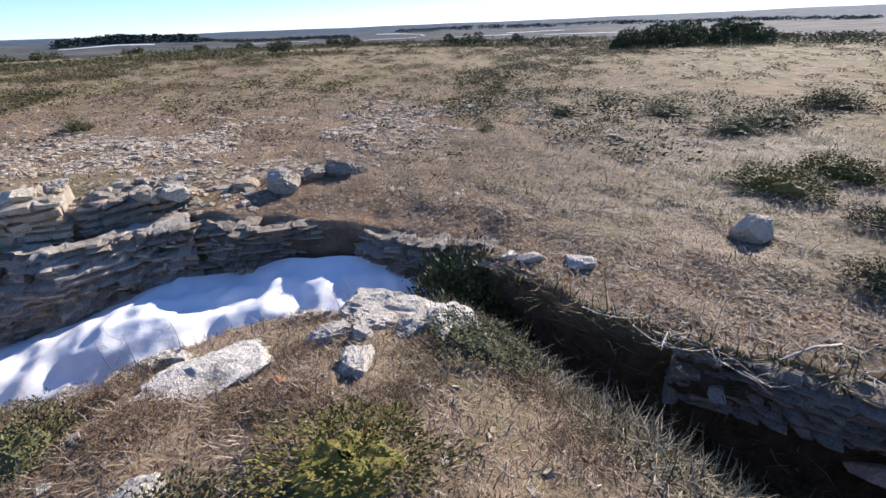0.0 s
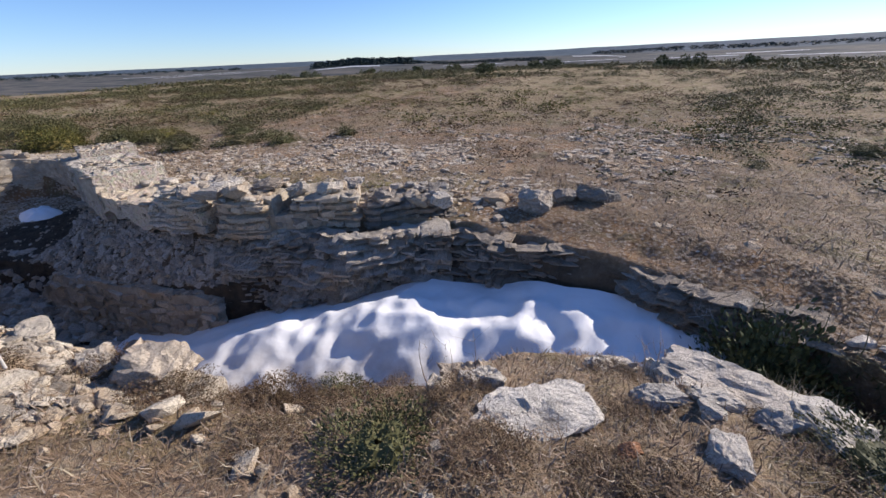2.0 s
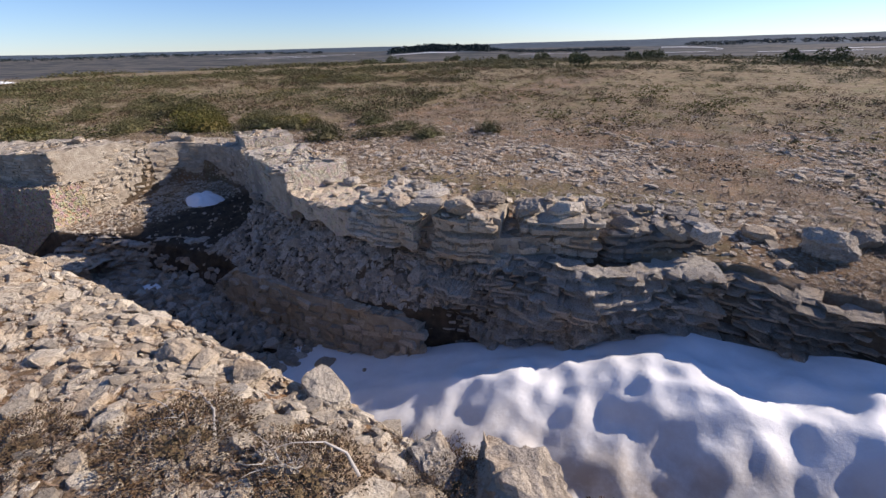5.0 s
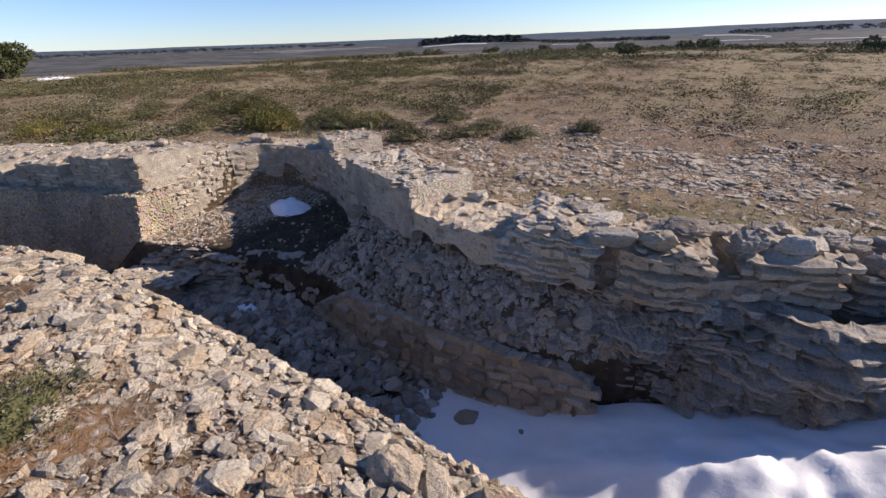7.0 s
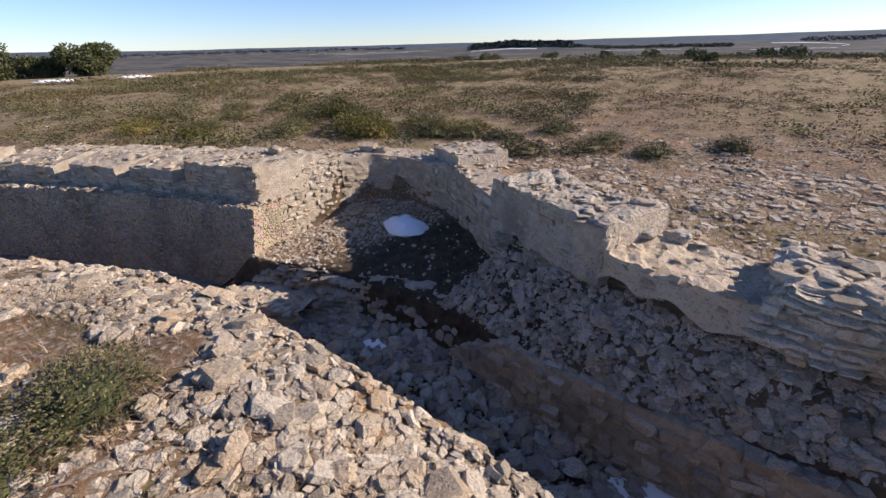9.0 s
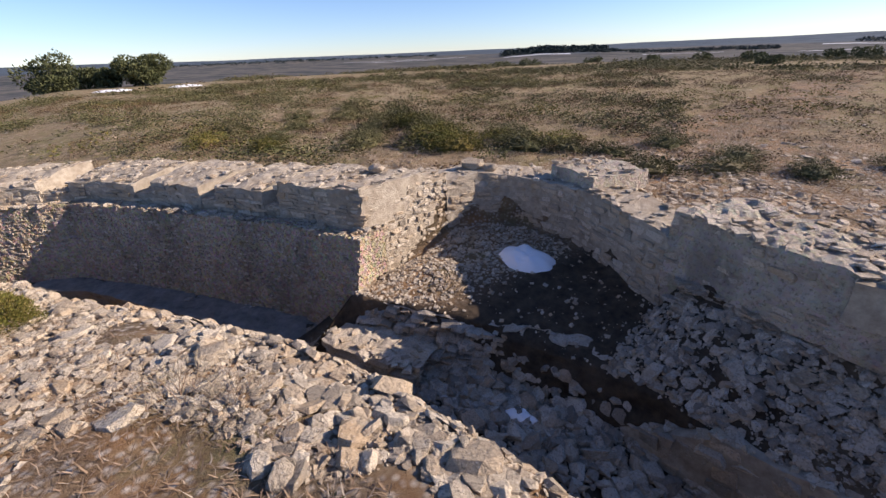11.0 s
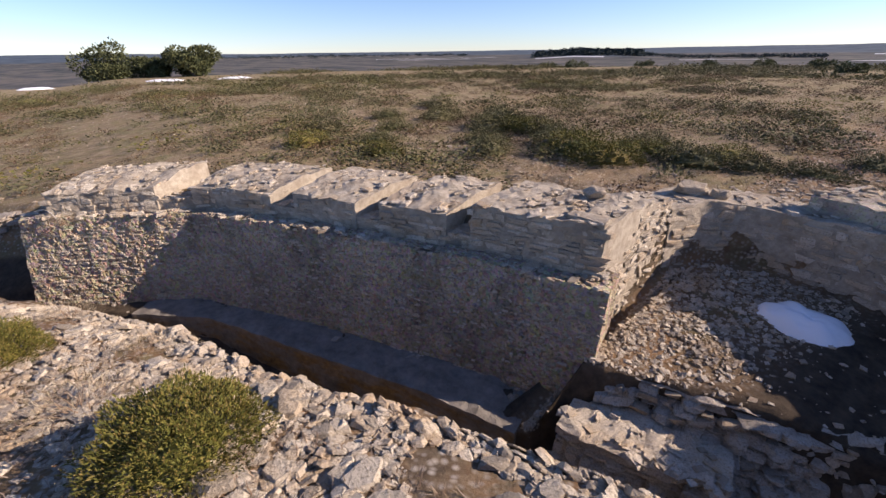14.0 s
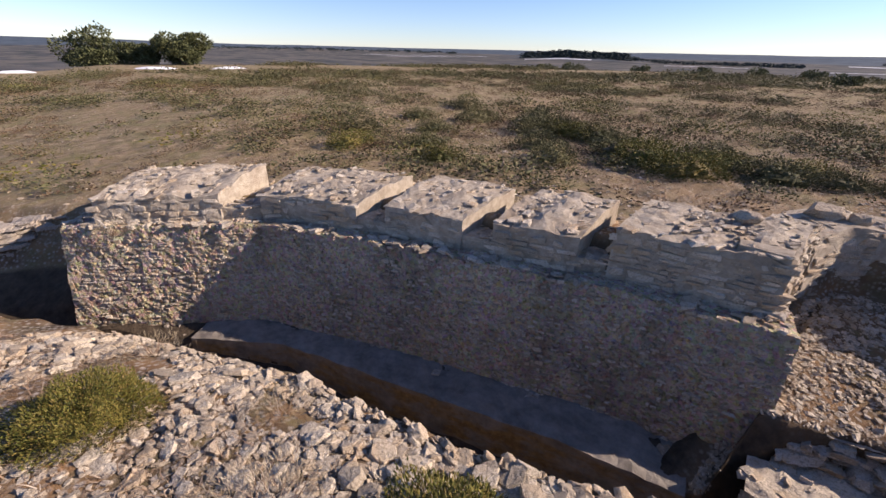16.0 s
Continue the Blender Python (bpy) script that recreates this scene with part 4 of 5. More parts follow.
snow_strip([(-.14, 1950), (-.10, 1930), (-.07, 1850), (-.045, 1700), (-.035, 1560), (-.045, 1450)], 45)
snow_strip([(-.17, 1180), (-.10, 1230), (-.05, 1260)], 22)
snow_strip([(.02, 1180), (.10, 1220), (.16, 1260)], 25)
snow_strip([(.14, 1480), (.20, 1560), (.26, 1620)], 40)
snow_strip([(.22, 1150), (.31, 1160), (.38, 1190)], 25)
snow_strip([(-.70, 1420), (-.62, 1440), (-.56, 1430)], 24)
snow_strip([(-.42, 1280), (-.34, 1310), (-.28, 1300)], 20)
snow_strip([(-1.05, 1900), (-.92, 1960), (-.78, 1980)], 30)
snow_strip([(-1.0, 1650), (-.9, 1690), (-.84, 1700)], 22)

# ---- single rocks ----
def rock(name, x, y, size, yaw=0, seed=0, mat=None, label="", sink=.25, z=None, layers=0, pits=.06, tip=(0, 0), group="", cat="rock"):
    """A weathered rock with its own shape; layers gives it flat beds."""
    bm = bmesh.new()
    bmesh.ops.create_icosphere(bm, subdivisions=4, radius=1)
    o = Vector((seed * 3.7, seed * 1.9, seed * 2.3))
    pick = random.Random(seed)
    cuts = [(Vector((pick.gauss(0, 1), pick.gauss(0, 1), pick.gauss(0, .7))).normalized(), pick.uniform(.62, .95)) for _ in range(12)]
    for v in bm.verts:
        d = v.co.normalized()
        box = max(abs(d.x), abs(d.y), abs(d.z))
        p = d / (box ** .62)
        p = p * (1 + .3 * noise.fractal(d * 1.1 + o, 1, 2, 2))
        for nrm, far in cuts:
            over = p.dot(nrm) - far
            if over > 0:
                p -= nrm * over * .92
        p = p * (1 + pits * noise.fractal(d * 4.5 + o, .7, 2, 5) - .06 * abs(noise.noise(d * 9 + o)))
        if layers:
            q = p.z * layers
            p.z = (math.floor(q) + smooth(.25, .75, q - math.floor(q))) / layers
        v.co = p
    ext = [max(abs(v.co[i]) for v in bm.verts) for i in range(3)]
    for v in bm.verts:
        v.co = Vector([v.co[i] / ext[i] * size[i] / 2 for i in range(3)])
    me = bpy.data.meshes.new(name)
    bm.to_mesh(me)
    bm.free()
    me.materials.append(mat or M_ROCK)
    ob = new(name, me)
    base = float(lie(x, y)[0]) if z is None else z
    ob.matrix_basis = pose(x, y, base + size[2] * (.5 - sink), tip[0], tip[1], yaw)
    return tagged(ob, label, cat, group)


rock("flat_rock", -1.34, 1.68, (.82, .46, .2), 42, 1, M_PALE, "pale pitted slab of limestone set in the heath", .62, pits=.18)
rock("flat_rock", -1.72, 1.84, (.34, .24, .22), 30, 2, M_ROCK, "lichen-grey limestone at the edge of the bank", .6, pits=.16)
rock("pale_stone", -.52, 1.68, (.2, .3, .13), -15, 3, M_PALE, "small pale stone lying on dry heath", .35, pits=.14)
rock("pale_stone", -.55, 1.98, (.13, .16, .09), 25, 31, M_PALE, "small pale stone lying on dry heath", .35)
rock("brick_fragment", -.93, 1.53, (.13, .1, .07), 20, 4, M_REDBRICK, "broken piece of red brick", .3, cat="brick")
rock("flat_rock", -.38, 2.33, (.85, .5, .26), -12, 5, M_PALE, "broken limestone outcrop on the crest of the bank", .42, pits=.16, layers=5)
rock("flat_rock", -.02, 2.16, (.75, .5, .26), -50, 6, M_PALE, "broken limestone outcrop on the crest of the bank", .42, pits=.16, layers=5)
rock("flat_rock", -.78, 2.05, (.36, .24, .14), 15, 7, M_PALE, "pale flat stone in the heath", .5, pits=.14)
rock("flat_rock", -.62, 2.28, (.22, .16, .12), 55, 8, M_PALE, "pale flat stone in the heath", .45, pits=.14)
for i, (x, y, w, d) in enumerate([(-.5, 2.12, .34, .24), (-.28, 2.05, .26, .2), (-.12, 2.42, .4, .3), (.12, 2.3, .34, .22), (-.7, 2.42, .4, .22), (.22, 2.02, .26, .2), (-1.05, 2.38, .36, .22)]):
    rock("flat_rock", x, y, (w, d, .16), 37 * i, 60 + i, M_PALE, "pale broken limestone breaking through the heath", .5, pits=.18, group="outcrop on the bank")
rock("flat_rock", -1.26, .93, (.34, .2, .13), 5, 9, M_PALE, "pale flat stone in the heath", .45)
rock("crest_rock", -1.92, 2.16, (.5, .46, .46), 20, 10, M_ROCK, "brown weathered rock on the edge above the snow", .5, z=-.64, pits=.16, layers=4)
rock("crest_rock", -1.5, 2.34, (.6, .42, .4), -20, 11, M_ROCK, "brown weathered rock on the edge above the snow", .5, z=-.62, pits=.16, layers=5)
rock("crest_rock", -1.98, 1.78, (.24, .2, .2), 60, 12, M_ROCK, "grey rock on the edge above the snow", .55, pits=.12)
rock("boulder", -3.74, 1.14, (.56, .46, .4), 25, 13, M_ROCK, "large angular limestone boulder on the edge above the snow", .5, z=-.27, pits=.16, layers=3)
rock("boulder", -4.15, 1.02, (.36, .28, .26), -30, 14, M_ROCK, "angular limestone boulder on the edge above the snow", .5, pits=.14)
rock("boulder", -3.36, 1.2, (.26, .3, .16), 10, 15, M_RUBBLE, "pale limestone slab on the edge above the snow", .35)
rock("boulder", -5.45, .88, (.26, .2, .16), 5, 16, M_RUBBLE, "pale limestone slab on the rubble", .3)
rock("boulder", -5.95, .72, (.34, .22, .16), 15, 17, M_RUBBLE, "pale limestone slab on the rubble", .3)
rock("boulder", -4.95, 1.05, (.4, .24, .14), -12, 18, M_RUBBLE, "pale limestone slab on the rubble", .3)
rock("boulder", -2.15, 5.18, (.5, .4, .36), 10, 19, M_ROCK, "grey lichen-covered boulder on the rim", .25, pits=.14)
rock("boulder", -1.42, 5.68, (.72, .4, .3), 12, 20, M_ROCK, "long grey lichen-covered boulder on the rim", .3, pits=.12)
rock("boulder", -1.88, 5.5, (.34, .3, .22), 40, 21, M_ROCK, "grey lichen-covered boulder on the rim", .3, pits=.12)
rock("boulder", -2.72, 5.3, (.36, .3, .2), 5, 22, M_MASON, "squared pale boulder on the rim", .3, pits=.05)
rock("boulder", 2.85, 3.42, (.36, .3, .32), 15, 23, M_PALE, "pale grey boulder lying in grass", .2, pits=.1)
rock("white_stone", 1.14, 3.1, (.3, .2, .1), -25, 24, M_PALE, "white slab on the overgrown edge", .35)
rock("white_stone", .76, 3.26, (.3, .2, .1), -10, 25, M_PALE, "pale slab on the overgrown edge", .45)
rock("white_stone", .58, 3.36, (.2, .15, .08), 30, 26, M_PALE, "pale slab on the overgrown edge", .45)
rock("white_stone", 3.0, 1.98, (.22, .12, .07), 0, 27, M_PALE, "white stone on the overgrown edge", .3)
rock("trench_slab", 2.45, 1.42, (.3, .22, .08), -40, 28, M_ROCK, "squared slab on the floor of the overgrown trench", .2, z=-1.5, pits=.02)
rock("trench_slab", 2.75, 1.6, (.5, .3, .12), -20, 29, M_ROCK, "broad slab leaning on the bank", .2, z=-1.12, pits=.04)
rock("snow_stone", -6.62, 2.24, (.26, .2, .18), 20, 30, M_ROCK, "dark stone melted into the snow", .25, z=-1.76, pits=.05)
rock("rim_stone", -13.02, 4.22, (.42, .26, .2), 25, 32, M_MASON, "pale loose stone on the rim of the bay", .1, z=-.08)
rock("rim_stone", -12.72, 4.28, (.24, .2, .14), -15, 33, M_MASON, "pale loose stone on the rim of the bay", .1, z=-.08)
rock("rim_stone", -13.45, 2.62, (.3, .22, .14), 15, 34, M_ROCK, "dark loose stone on the parapet", .1, z=.12)
rock("snow_stone", -6.05, 2.36, (.13, .1, .06), 30, 35, M_ROCK, "small dark stone on the snow", .3, z=-1.66)
rock("snow_stone", -6.95, 2.1, (.1, .08, .05), 0, 36, M_ROCK, "small dark stone on the snow", .3, z=-1.78)

for i, (x, y, z, w, d, h, yaw) in enumerate([(-6.55, 3.3, .0, .34, .3, .14, 10), (-6.2, 3.28, .03, .4, .3, .16, -15), (-5.8, 3.34, .06, .42, .34, .16, 20), (-5.45, 3.42, .08, .36, .3, .18, 40), (-5.3, 3.8, .08, .4, .4, .14, 0),
                                             (-4.85, 3.85, .05, .3, .34, .18, 25), (-4.5, 4.0, .05, .34, .3, .16, -10), (-4.35, 4.3, .04, .3, .3, .14, 60), (-3.95, 4.35, -.16, .34, .3, .2, 15), (-3.55, 4.5, -.18, .34, .28, .2, -20),
                                             (-3.25, 4.6, -.2, .32, .3, .2, 35), (-6.0, 3.7, .05, .5, .3, .1, 70), (-8.0, 3.95, .1, .3, .26, .16, 20), (-7.85, 3.75, -.1, .24, .2, .12, 50), (-7.6, 3.95, -.12, .3, .24, .14, 10)]):
    rock("rim_rock", x, y, (w, d, h), yaw, 200 + i, M_ROCK if i % 3 else M_MASON, "ragged loose limestone on the ruined rim", .3, z=z, pits=.1, layers=4 if i % 2 else 0, group="loose rocks on the rim")

# ---- rubble ----
def slopes(x, y):
    """The ground's upward direction at many places."""
    e = .12
    z = height(x, y)
    n = np.stack([-(height(x + e, y) - z) / e, -(height(x, y + e) - z) / e, np.ones(len(x))], 1)
    n /= np.linalg.norm(n, axis=1)[:, None]
    n[n[:, 2] < .5, 2] += .6
    return n / np.linalg.norm(n, axis=1)[:, None]


def strew(count, spot, sizes, flat, shapes, rng, rough=.2, sink=.2):
    """Places for loose stones: spot(rng) gives a place in the plan."""
    pts = []
    tries = 0
    while len(pts) < count and tries < count * 6:
        tries += 1
        p = spot(rng)
        if p is not None:
            pts.append(p)
    P = np.array(pts, float)
    zz, nn = lie(P[:, 0], P[:, 1]), slopes(P[:, 0], P[:, 1])
    got = []
    for (x, y), z, n in zip(P, zz, nn):
        w = sizes[0] * (sizes[1] / sizes[0]) ** (rng.random() ** 1.7)
        h = w * rng.uniform(*flat)
        up = n + np.array([rng.gauss(0, rough), rng.gauss(0, rough), 0])
        up /= np.sqrt(up @ up)
        a = rng.uniform(0, 6.283)
        s = np.array([math.cos(a), math.sin(a), 0])
        s -= up * (up @ s)
        s /= np.sqrt(s @ s)
        c = np.array([up[1] * s[2] - up[2] * s[1], up[2] * s[0] - up[0] * s[2], up[0] * s[1] - up[1] * s[0]])
        got.append((rng.randrange(len(shapes)), np.array([x, y, z + h * (.5 - sink)]), np.stack([s, c, up], 1), np.array([w / 2, w / 2 * rng.uniform(.55, .95), h / 2])))
    return got


def rubble(name, label, places, shapes, mat):
    return tagged(new(name, joined(name, shapes, places, mat)), label, "rubble", kind="stuff")


def loose(places, mat, label, group, shapes=SHARDS):
    for k, at, rot, size in places:
        tagged(placed("stone", shapes[k], at, rot, size, mat), label, "stone", group)


rng = random.Random(5)


def on_bank(r):
    x = r.uniform(-17.5, -3.4)
    c = line(CREST, x, 1)
    y = c + .32 - abs(r.gauss(0, 1)) * np.interp(x, [-17, -12, -8, -5, -3.4], [1.0, 1.1, .9, .75, .5])
    if noise.noise(Vector((x * .9, y * .9, 4))) < -.32 and y < c - .25:
        return None
    return x, y


def on_floor(r):
    x = r.uniform(-11.8, -6.2)
    f = line(FOOT, x, 1)
    return x, f - r.random() ** 1.2 * 1.35


def on_ledge(r):
    x = r.uniform(-9.75, -3.4)
    a, b = line(EDGE, x, 1), line(BACK, x, 1)
    return x, a + (b - a) * r.uniform(.02, .95)


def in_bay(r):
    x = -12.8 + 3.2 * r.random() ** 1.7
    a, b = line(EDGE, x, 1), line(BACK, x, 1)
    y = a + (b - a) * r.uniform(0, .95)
    # few chips past the shadow edge, where the floor is painted dark
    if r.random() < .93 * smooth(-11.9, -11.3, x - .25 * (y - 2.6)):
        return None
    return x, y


def on_step(r):
    x = r.uniform(-12.3, -9.4)
    return x, line(EDGE, x, 1) - r.uniform(.05, .75)


def behind_rim(r):
    x = r.uniform(-19.5, -2)
    y = line(RIM, x, 1) + abs(r.gauss(.9, .8))
    return x, y


def on_pavement(r):
    x, y = r.gauss(-3.6, 3.6), r.gauss(8.4, 1.9)
    y += .28 * (x + 3.6)
    if y < line(RIM, x, 1) + .6 or noise.noise(Vector((x * .45, y * .6, 1))) < -.1:
        return None
    return x, y


def on_heath(r):
    a, d = r.uniform(-2.2, 1.15), 3 + 34 * r.random() ** 1.5
    x, y = -5 + d * 1.3 * math.sin(a), 3 + d * math.cos(a)
    if x > -23.5 and y < line(RIM, x, 1) + .5 or noise.noise(Vector((x * .3, y * .3, 7))) < -.05:
        return None
    return x, y


def on_promontory(r):
    x, y = r.uniform(-4, 1.2), r.uniform(.2, 2.6)
    return (x, y) if y < line(CREST, x, 1) - .05 else None


def on_channel(r):
    x = r.uniform(-18.2, -12.7)
    return x, line(BACK, x, 1) - r.random() ** 2 * .5 - .02


big = strew(150, on_bank, (.12, .30), (.15, .36), SLABS, rng, .2, .3)
loose(big, M_RUBBLE, "broken piece of pale limestone on the spoil bank", "loose stones of the spoil bank", SLABS)
def on_edge(r):
    x = r.uniform(-6.2, -3.5)
    return x, line(CREST, x, 1) + r.uniform(-.45, .15)


def on_turf(r):
    return r.uniform(-3.4, -2.1), r.uniform(.5, 1.4)


loose(strew(52, on_edge, (.14, .34), (.16, .36), SLABS, rng, .2, .35), M_RUBBLE, "pale slab of limestone on the edge above the snow", "slabs along the trench edge", SLABS)
loose(strew(18, on_turf, (.08, .24), (.25, .5), SHARDS, rng, .3, .3), M_RUBBLE, "pale stone lying among dead twigs", "stones in the turf")
rubble("bank_rubble", "broken pale limestone on the spoil bank", strew(7500, on_bank, (.05, .18), (.12, .36), SLABS, rng, .24, .25), SLABS, M_RUBBLE)
rubble("bank_chips", "small chips of pale limestone on the spoil bank", strew(22000, on_bank, (.018, .08), (.12, .36), CHIPS, rng, .28, .2), CHIPS, M_GRAVEL)
loose(strew(44, on_floor, (.14, .30), (.4, .75), SHARDS, rng, .5, .2), M_ROCK, "angular block of limestone on the trench floor", "fallen blocks in the trench")
rubble("floor_rubble", "fallen stones on the trench floor", strew(2300, on_floor, (.05, .24), (.35, .7), SHARDS, rng, .5, .2), SHARDS, M_ROCK)
loose(strew(20, on_ledge, (.16, .3), (.3, .6), SHARDS, rng, .4, .3), M_ROCK, "loose grey block on the rubble slope under the rim", "loose stones of the rubble slope")
rubble("ledge_rubble", "grey rubble sloping up under the rim", strew(4200, on_ledge, (.03, .14), (.3, .6), SHARDS, rng, .45, .3), SHARDS, M_ROCK)
rubble("bay_rubble", "chips and stones strewn over the floor of the bay", strew(5600, in_bay, (.012, .075), (.18, .45), CHIPS, rng, .25, .25), CHIPS, M_MASON)
rubble("step_rubble", "stones on the ledges below the bay", strew(900, on_step, (.05, .2), (.25, .5), SHARDS, rng, .3, .3), SHARDS, M_ROCK)
rubble("rim_rubble", "chips of limestone on the ground behind the parapet", strew(3600, behind_rim, (.025, .13), (.15, .4), CHIPS, rng, .15, .3), CHIPS, M_GRAVEL)
loose(strew(14, on_pavement, (.2, .42), (.1, .2), SHARDS, rng, .06, .6), M_RUBBLE, "flat slab of bare limestone in the heath", "flat slabs of the bare patch")
rubble("pavement_stones", "bare patch of flat broken limestone in the heath", strew(7500, on_pavement, (.04, .2), (.1, .26), SLABS, rng, .12, .4), SLABS, M_GRAVEL)
rubble("heath_stones", "scattered limestone chips in the heath", strew(7500, on_heath, (.03, .13), (.12, .3), CHIPS, rng, .12, .4), CHIPS, M_GRAVEL)
rubble("promontory_chips", "small chips among dry heath", strew(420, on_promontory, (.015, .06), (.25, .5), CHIPS, rng, .25, .3), CHIPS, M_RUBBLE)
rubble("channel_stones", "stones on the dark ledge under the wall", strew(90, on_channel, (.03, .12), (.25, .5), CHIPS, rng, .25, .3), CHIPS, M_ROCK)
rubble("ledge_chips", "small grey chips of the rubble slope", strew(4200, on_ledge, (.015, .06), (.25, .6), CHIPS, rng, .4, .2), CHIPS, M_ROCK)
rubble("floor_chips", "small chips on the trench floor", strew(3000, on_floor, (.02, .07), (.25, .6), CHIPS, rng, .4, .2), CHIPS, M_ROCK)

# ---- plants ----
def leaves(points, dirs, size, rng, slim=.45):
    """Small pointed leaves (two triangles, folded) at the points, pointing along dirs."""
    n = len(points)
    d = dirs + rng.normal(0, .55, (n, 3))
    d /= np.linalg.norm(d, axis=1)[:, None]
    s = np.cross(d, rng.normal(0, 1, (n, 3)))
    s /= np.linalg.norm(s, axis=1)[:, None] + 1e-6
    L = size * rng.uniform(.6, 1.4, (n, 1))
    tip, mid = points + d * L, points + d * L * .45
    v = np.stack([points, mid + s * L * slim * .5, tip, mid - s * L * slim * .5], 1).reshape(-1, 3)
    i = np.arange(n)[:, None] * 4
    return v, np.concatenate([i + [0, 1, 2], i + [0, 2, 3]], 1).reshape(-1, 3)


def dome(n, rng, seed, lump=.35, freq=2.2, shell=.35):
    """Points and outward directions in a lumpy half dome of unit size."""
    d = rng.normal(0, 1, (n, 3))
    d[:, 2] = np.abs(d[:, 2]) - .12
    d /= np.linalg.norm(d, axis=1)[:, None]
    k = np.array([1 + lump * noise.fractal(Vector(p) * freq + Vector((seed * 5.1, 0, seed)), 1, 2, 3) for p in d])
    r = (1 - shell * rng.random(n) ** 1.6) * k
    return d * r[:, None], d


def core(seed, lump=.35, freq=2.2, rings=6, sides=12, full=.8):
    """A lumpy inner dome that fills a shrub."""
    v, f = [], []
    for i in range(rings):
        e = (i / (rings - 1)) * math.pi / 2 - .12
        for j in range(sides):
            a = 2 * math.pi * j / sides
            d = Vector((math.cos(a) * math.cos(e), math.sin(a) * math.cos(e), math.sin(e)))
            v.append(d * full * (1 + lump * noise.fractal(d * freq + Vector((seed * 5.1, 0, seed)), 1, 2, 3)))
    for i in range(rings - 1):
        for j in range(sides):
            k = (j + 1) % sides
            a, b, c, d = i * sides + j, i * sides + k, (i + 1) * sides + k, (i + 1) * sides + j
            f += [(a, b, c), (a, c, d)]
    return np.array(v), np.array(f)


def stem(p0, p1, w, rng, bend=.2, sides=4, n=5):
    """A tapered, bent stem: vertices and triangles."""
    p0, p1 = np.array(p0, float), np.array(p1, float)
    off = rng.normal(0, bend, 3) * np.linalg.norm(p1 - p0)
    v, f = [], []
    for i in range(n):
        u = i / (n - 1)
        c = p0 + (p1 - p0) * u + off * u * (1 - u) * 2
        r = w * (1 - .8 * u)
        for j in range(sides):
            a = 2 * math.pi * j / sides
            v.append(c + np.array([math.cos(a) * r, math.sin(a) * r, 0]) * 1.0)
    for i in range(n - 1):
        for j in range(sides):
            k = (j + 1) % sides
            a, b, c, d = i * sides + j, i * sides + k, (i + 1) * sides + k, (i + 1) * sides + j
            f += [(a, b, c), (a, c, d)]
    return np.array(v), np.array(f)


def glue(pieces):
    vs, fs, n = [], [], 0
    for v, f in pieces:
        vs.append(v)
        fs.append(f + n)
        n += len(v)
    return np.concatenate(vs), np.concatenate(fs)


def shrub_meshes(seed, n, leaf, mat, stems=10, slim=.4, lump=.35, twig=M_TWIG, freq=2.2, full=.56):
    """Branches and foliage of a unit-sized shrub."""
    rng = np.random.RandomState(seed)
    p, d = dome(n, rng, seed, lump, freq)
    fol = leaves(p, d + np.array([0, 0, .4]), leaf, rng, slim)
    if slim > .1:
        fol = glue([core(seed, lump, freq, 9, 18, full), fol])
    fol = mesh_of("foliage", *fol, mat, True)
    st = []
    for i in rng.choice(n, stems):
        st.append(stem((rng.normal(0, .06), rng.normal(0, .06), -.15), p[i] * 1.02, .016, rng))
    return mesh_of("stem", *glue(st), twig, False), fol


def shrub(name, x, y, size, meshes, label, yaw=0, z=None, sink=.03, group="", cat="shrub"):
    base = (float(lie(x, y)[0]) if z is None else z) - sink
    ob = empty(name, (x, y, base), label=label, category=cat, group=group)
    ob.matrix_basis = Matrix.Translation((x, y, base)) @ Matrix.Rotation(radians(yaw), 4, "Z") @ Matrix.Diagonal((*size, 1))
    for n, me in zip(("stem", "foliage"), meshes):
        part(n, me, ob)
    return ob


GREEN_CUSHION = shrub_meshes(1, 26000, .055, M_GREEN, 14, .28, .25, freq=3.0)
DARK = [shrub_meshes(10 + i, 4200, .075, M_LEAF, 12, .4, .45) for i in range(3)]
BRIGHT = [shrub_meshes(20 + i, 4200, .075, M_GREEN, 12, .4, .4) for i in range(3)]
RUSTY = [shrub_meshes(30 + i, 7000, .05, M_RUST, 40, .5, .4, full=.4) for i in range(3)]
OAKY = [shrub_meshes(40 + i, 3500, .10, M_OAK, 16, .5, .5) for i in range(2)]
DRY = [shrub_meshes(50 + i, 900, .16, M_STRAW, 60, .07, .3) for i in range(2)]

shrub("cushion_shrub", -13.08, -1.64, (.46, .44, .42), GREEN_CUSHION, "dense yellow-green cushion of heath on the spoil bank")
shrub("cushion_shrub", -15.3, -2.75, (.4, .36, .34), GREEN_CUSHION, "dense green cushion of heath on the spoil bank", 70)
shrub("low_shrub", -.42, 1.02, (.42, .3, .2), BRIGHT[0], "low green shrub among dry grass on the bank")
shrub("low_shrub", -1.05, .72, (.36, .3, .18), DARK[1], "low green shrub among dry grass on the bank")
shrub("low_shrub", -2.0, 1.15, (.34, .3, .22), DARK[2], "low grey-green shrub among dead twigs")
shrub("low_shrub", .12, 1.85, (.3, .4, .16), DARK[1], "low green shrub on the edge of the bank", 40)
shrub("low_shrub", -2.62, 1.62, (.24, .18, .14), DARK[0], "low green shrub on the edge above the snow", 20)
shrub("juniper_bush", .08, 3.3, (.5, .44, .6), OAKY[0], "dark evergreen bush hanging into the trench", 0, -1.0)
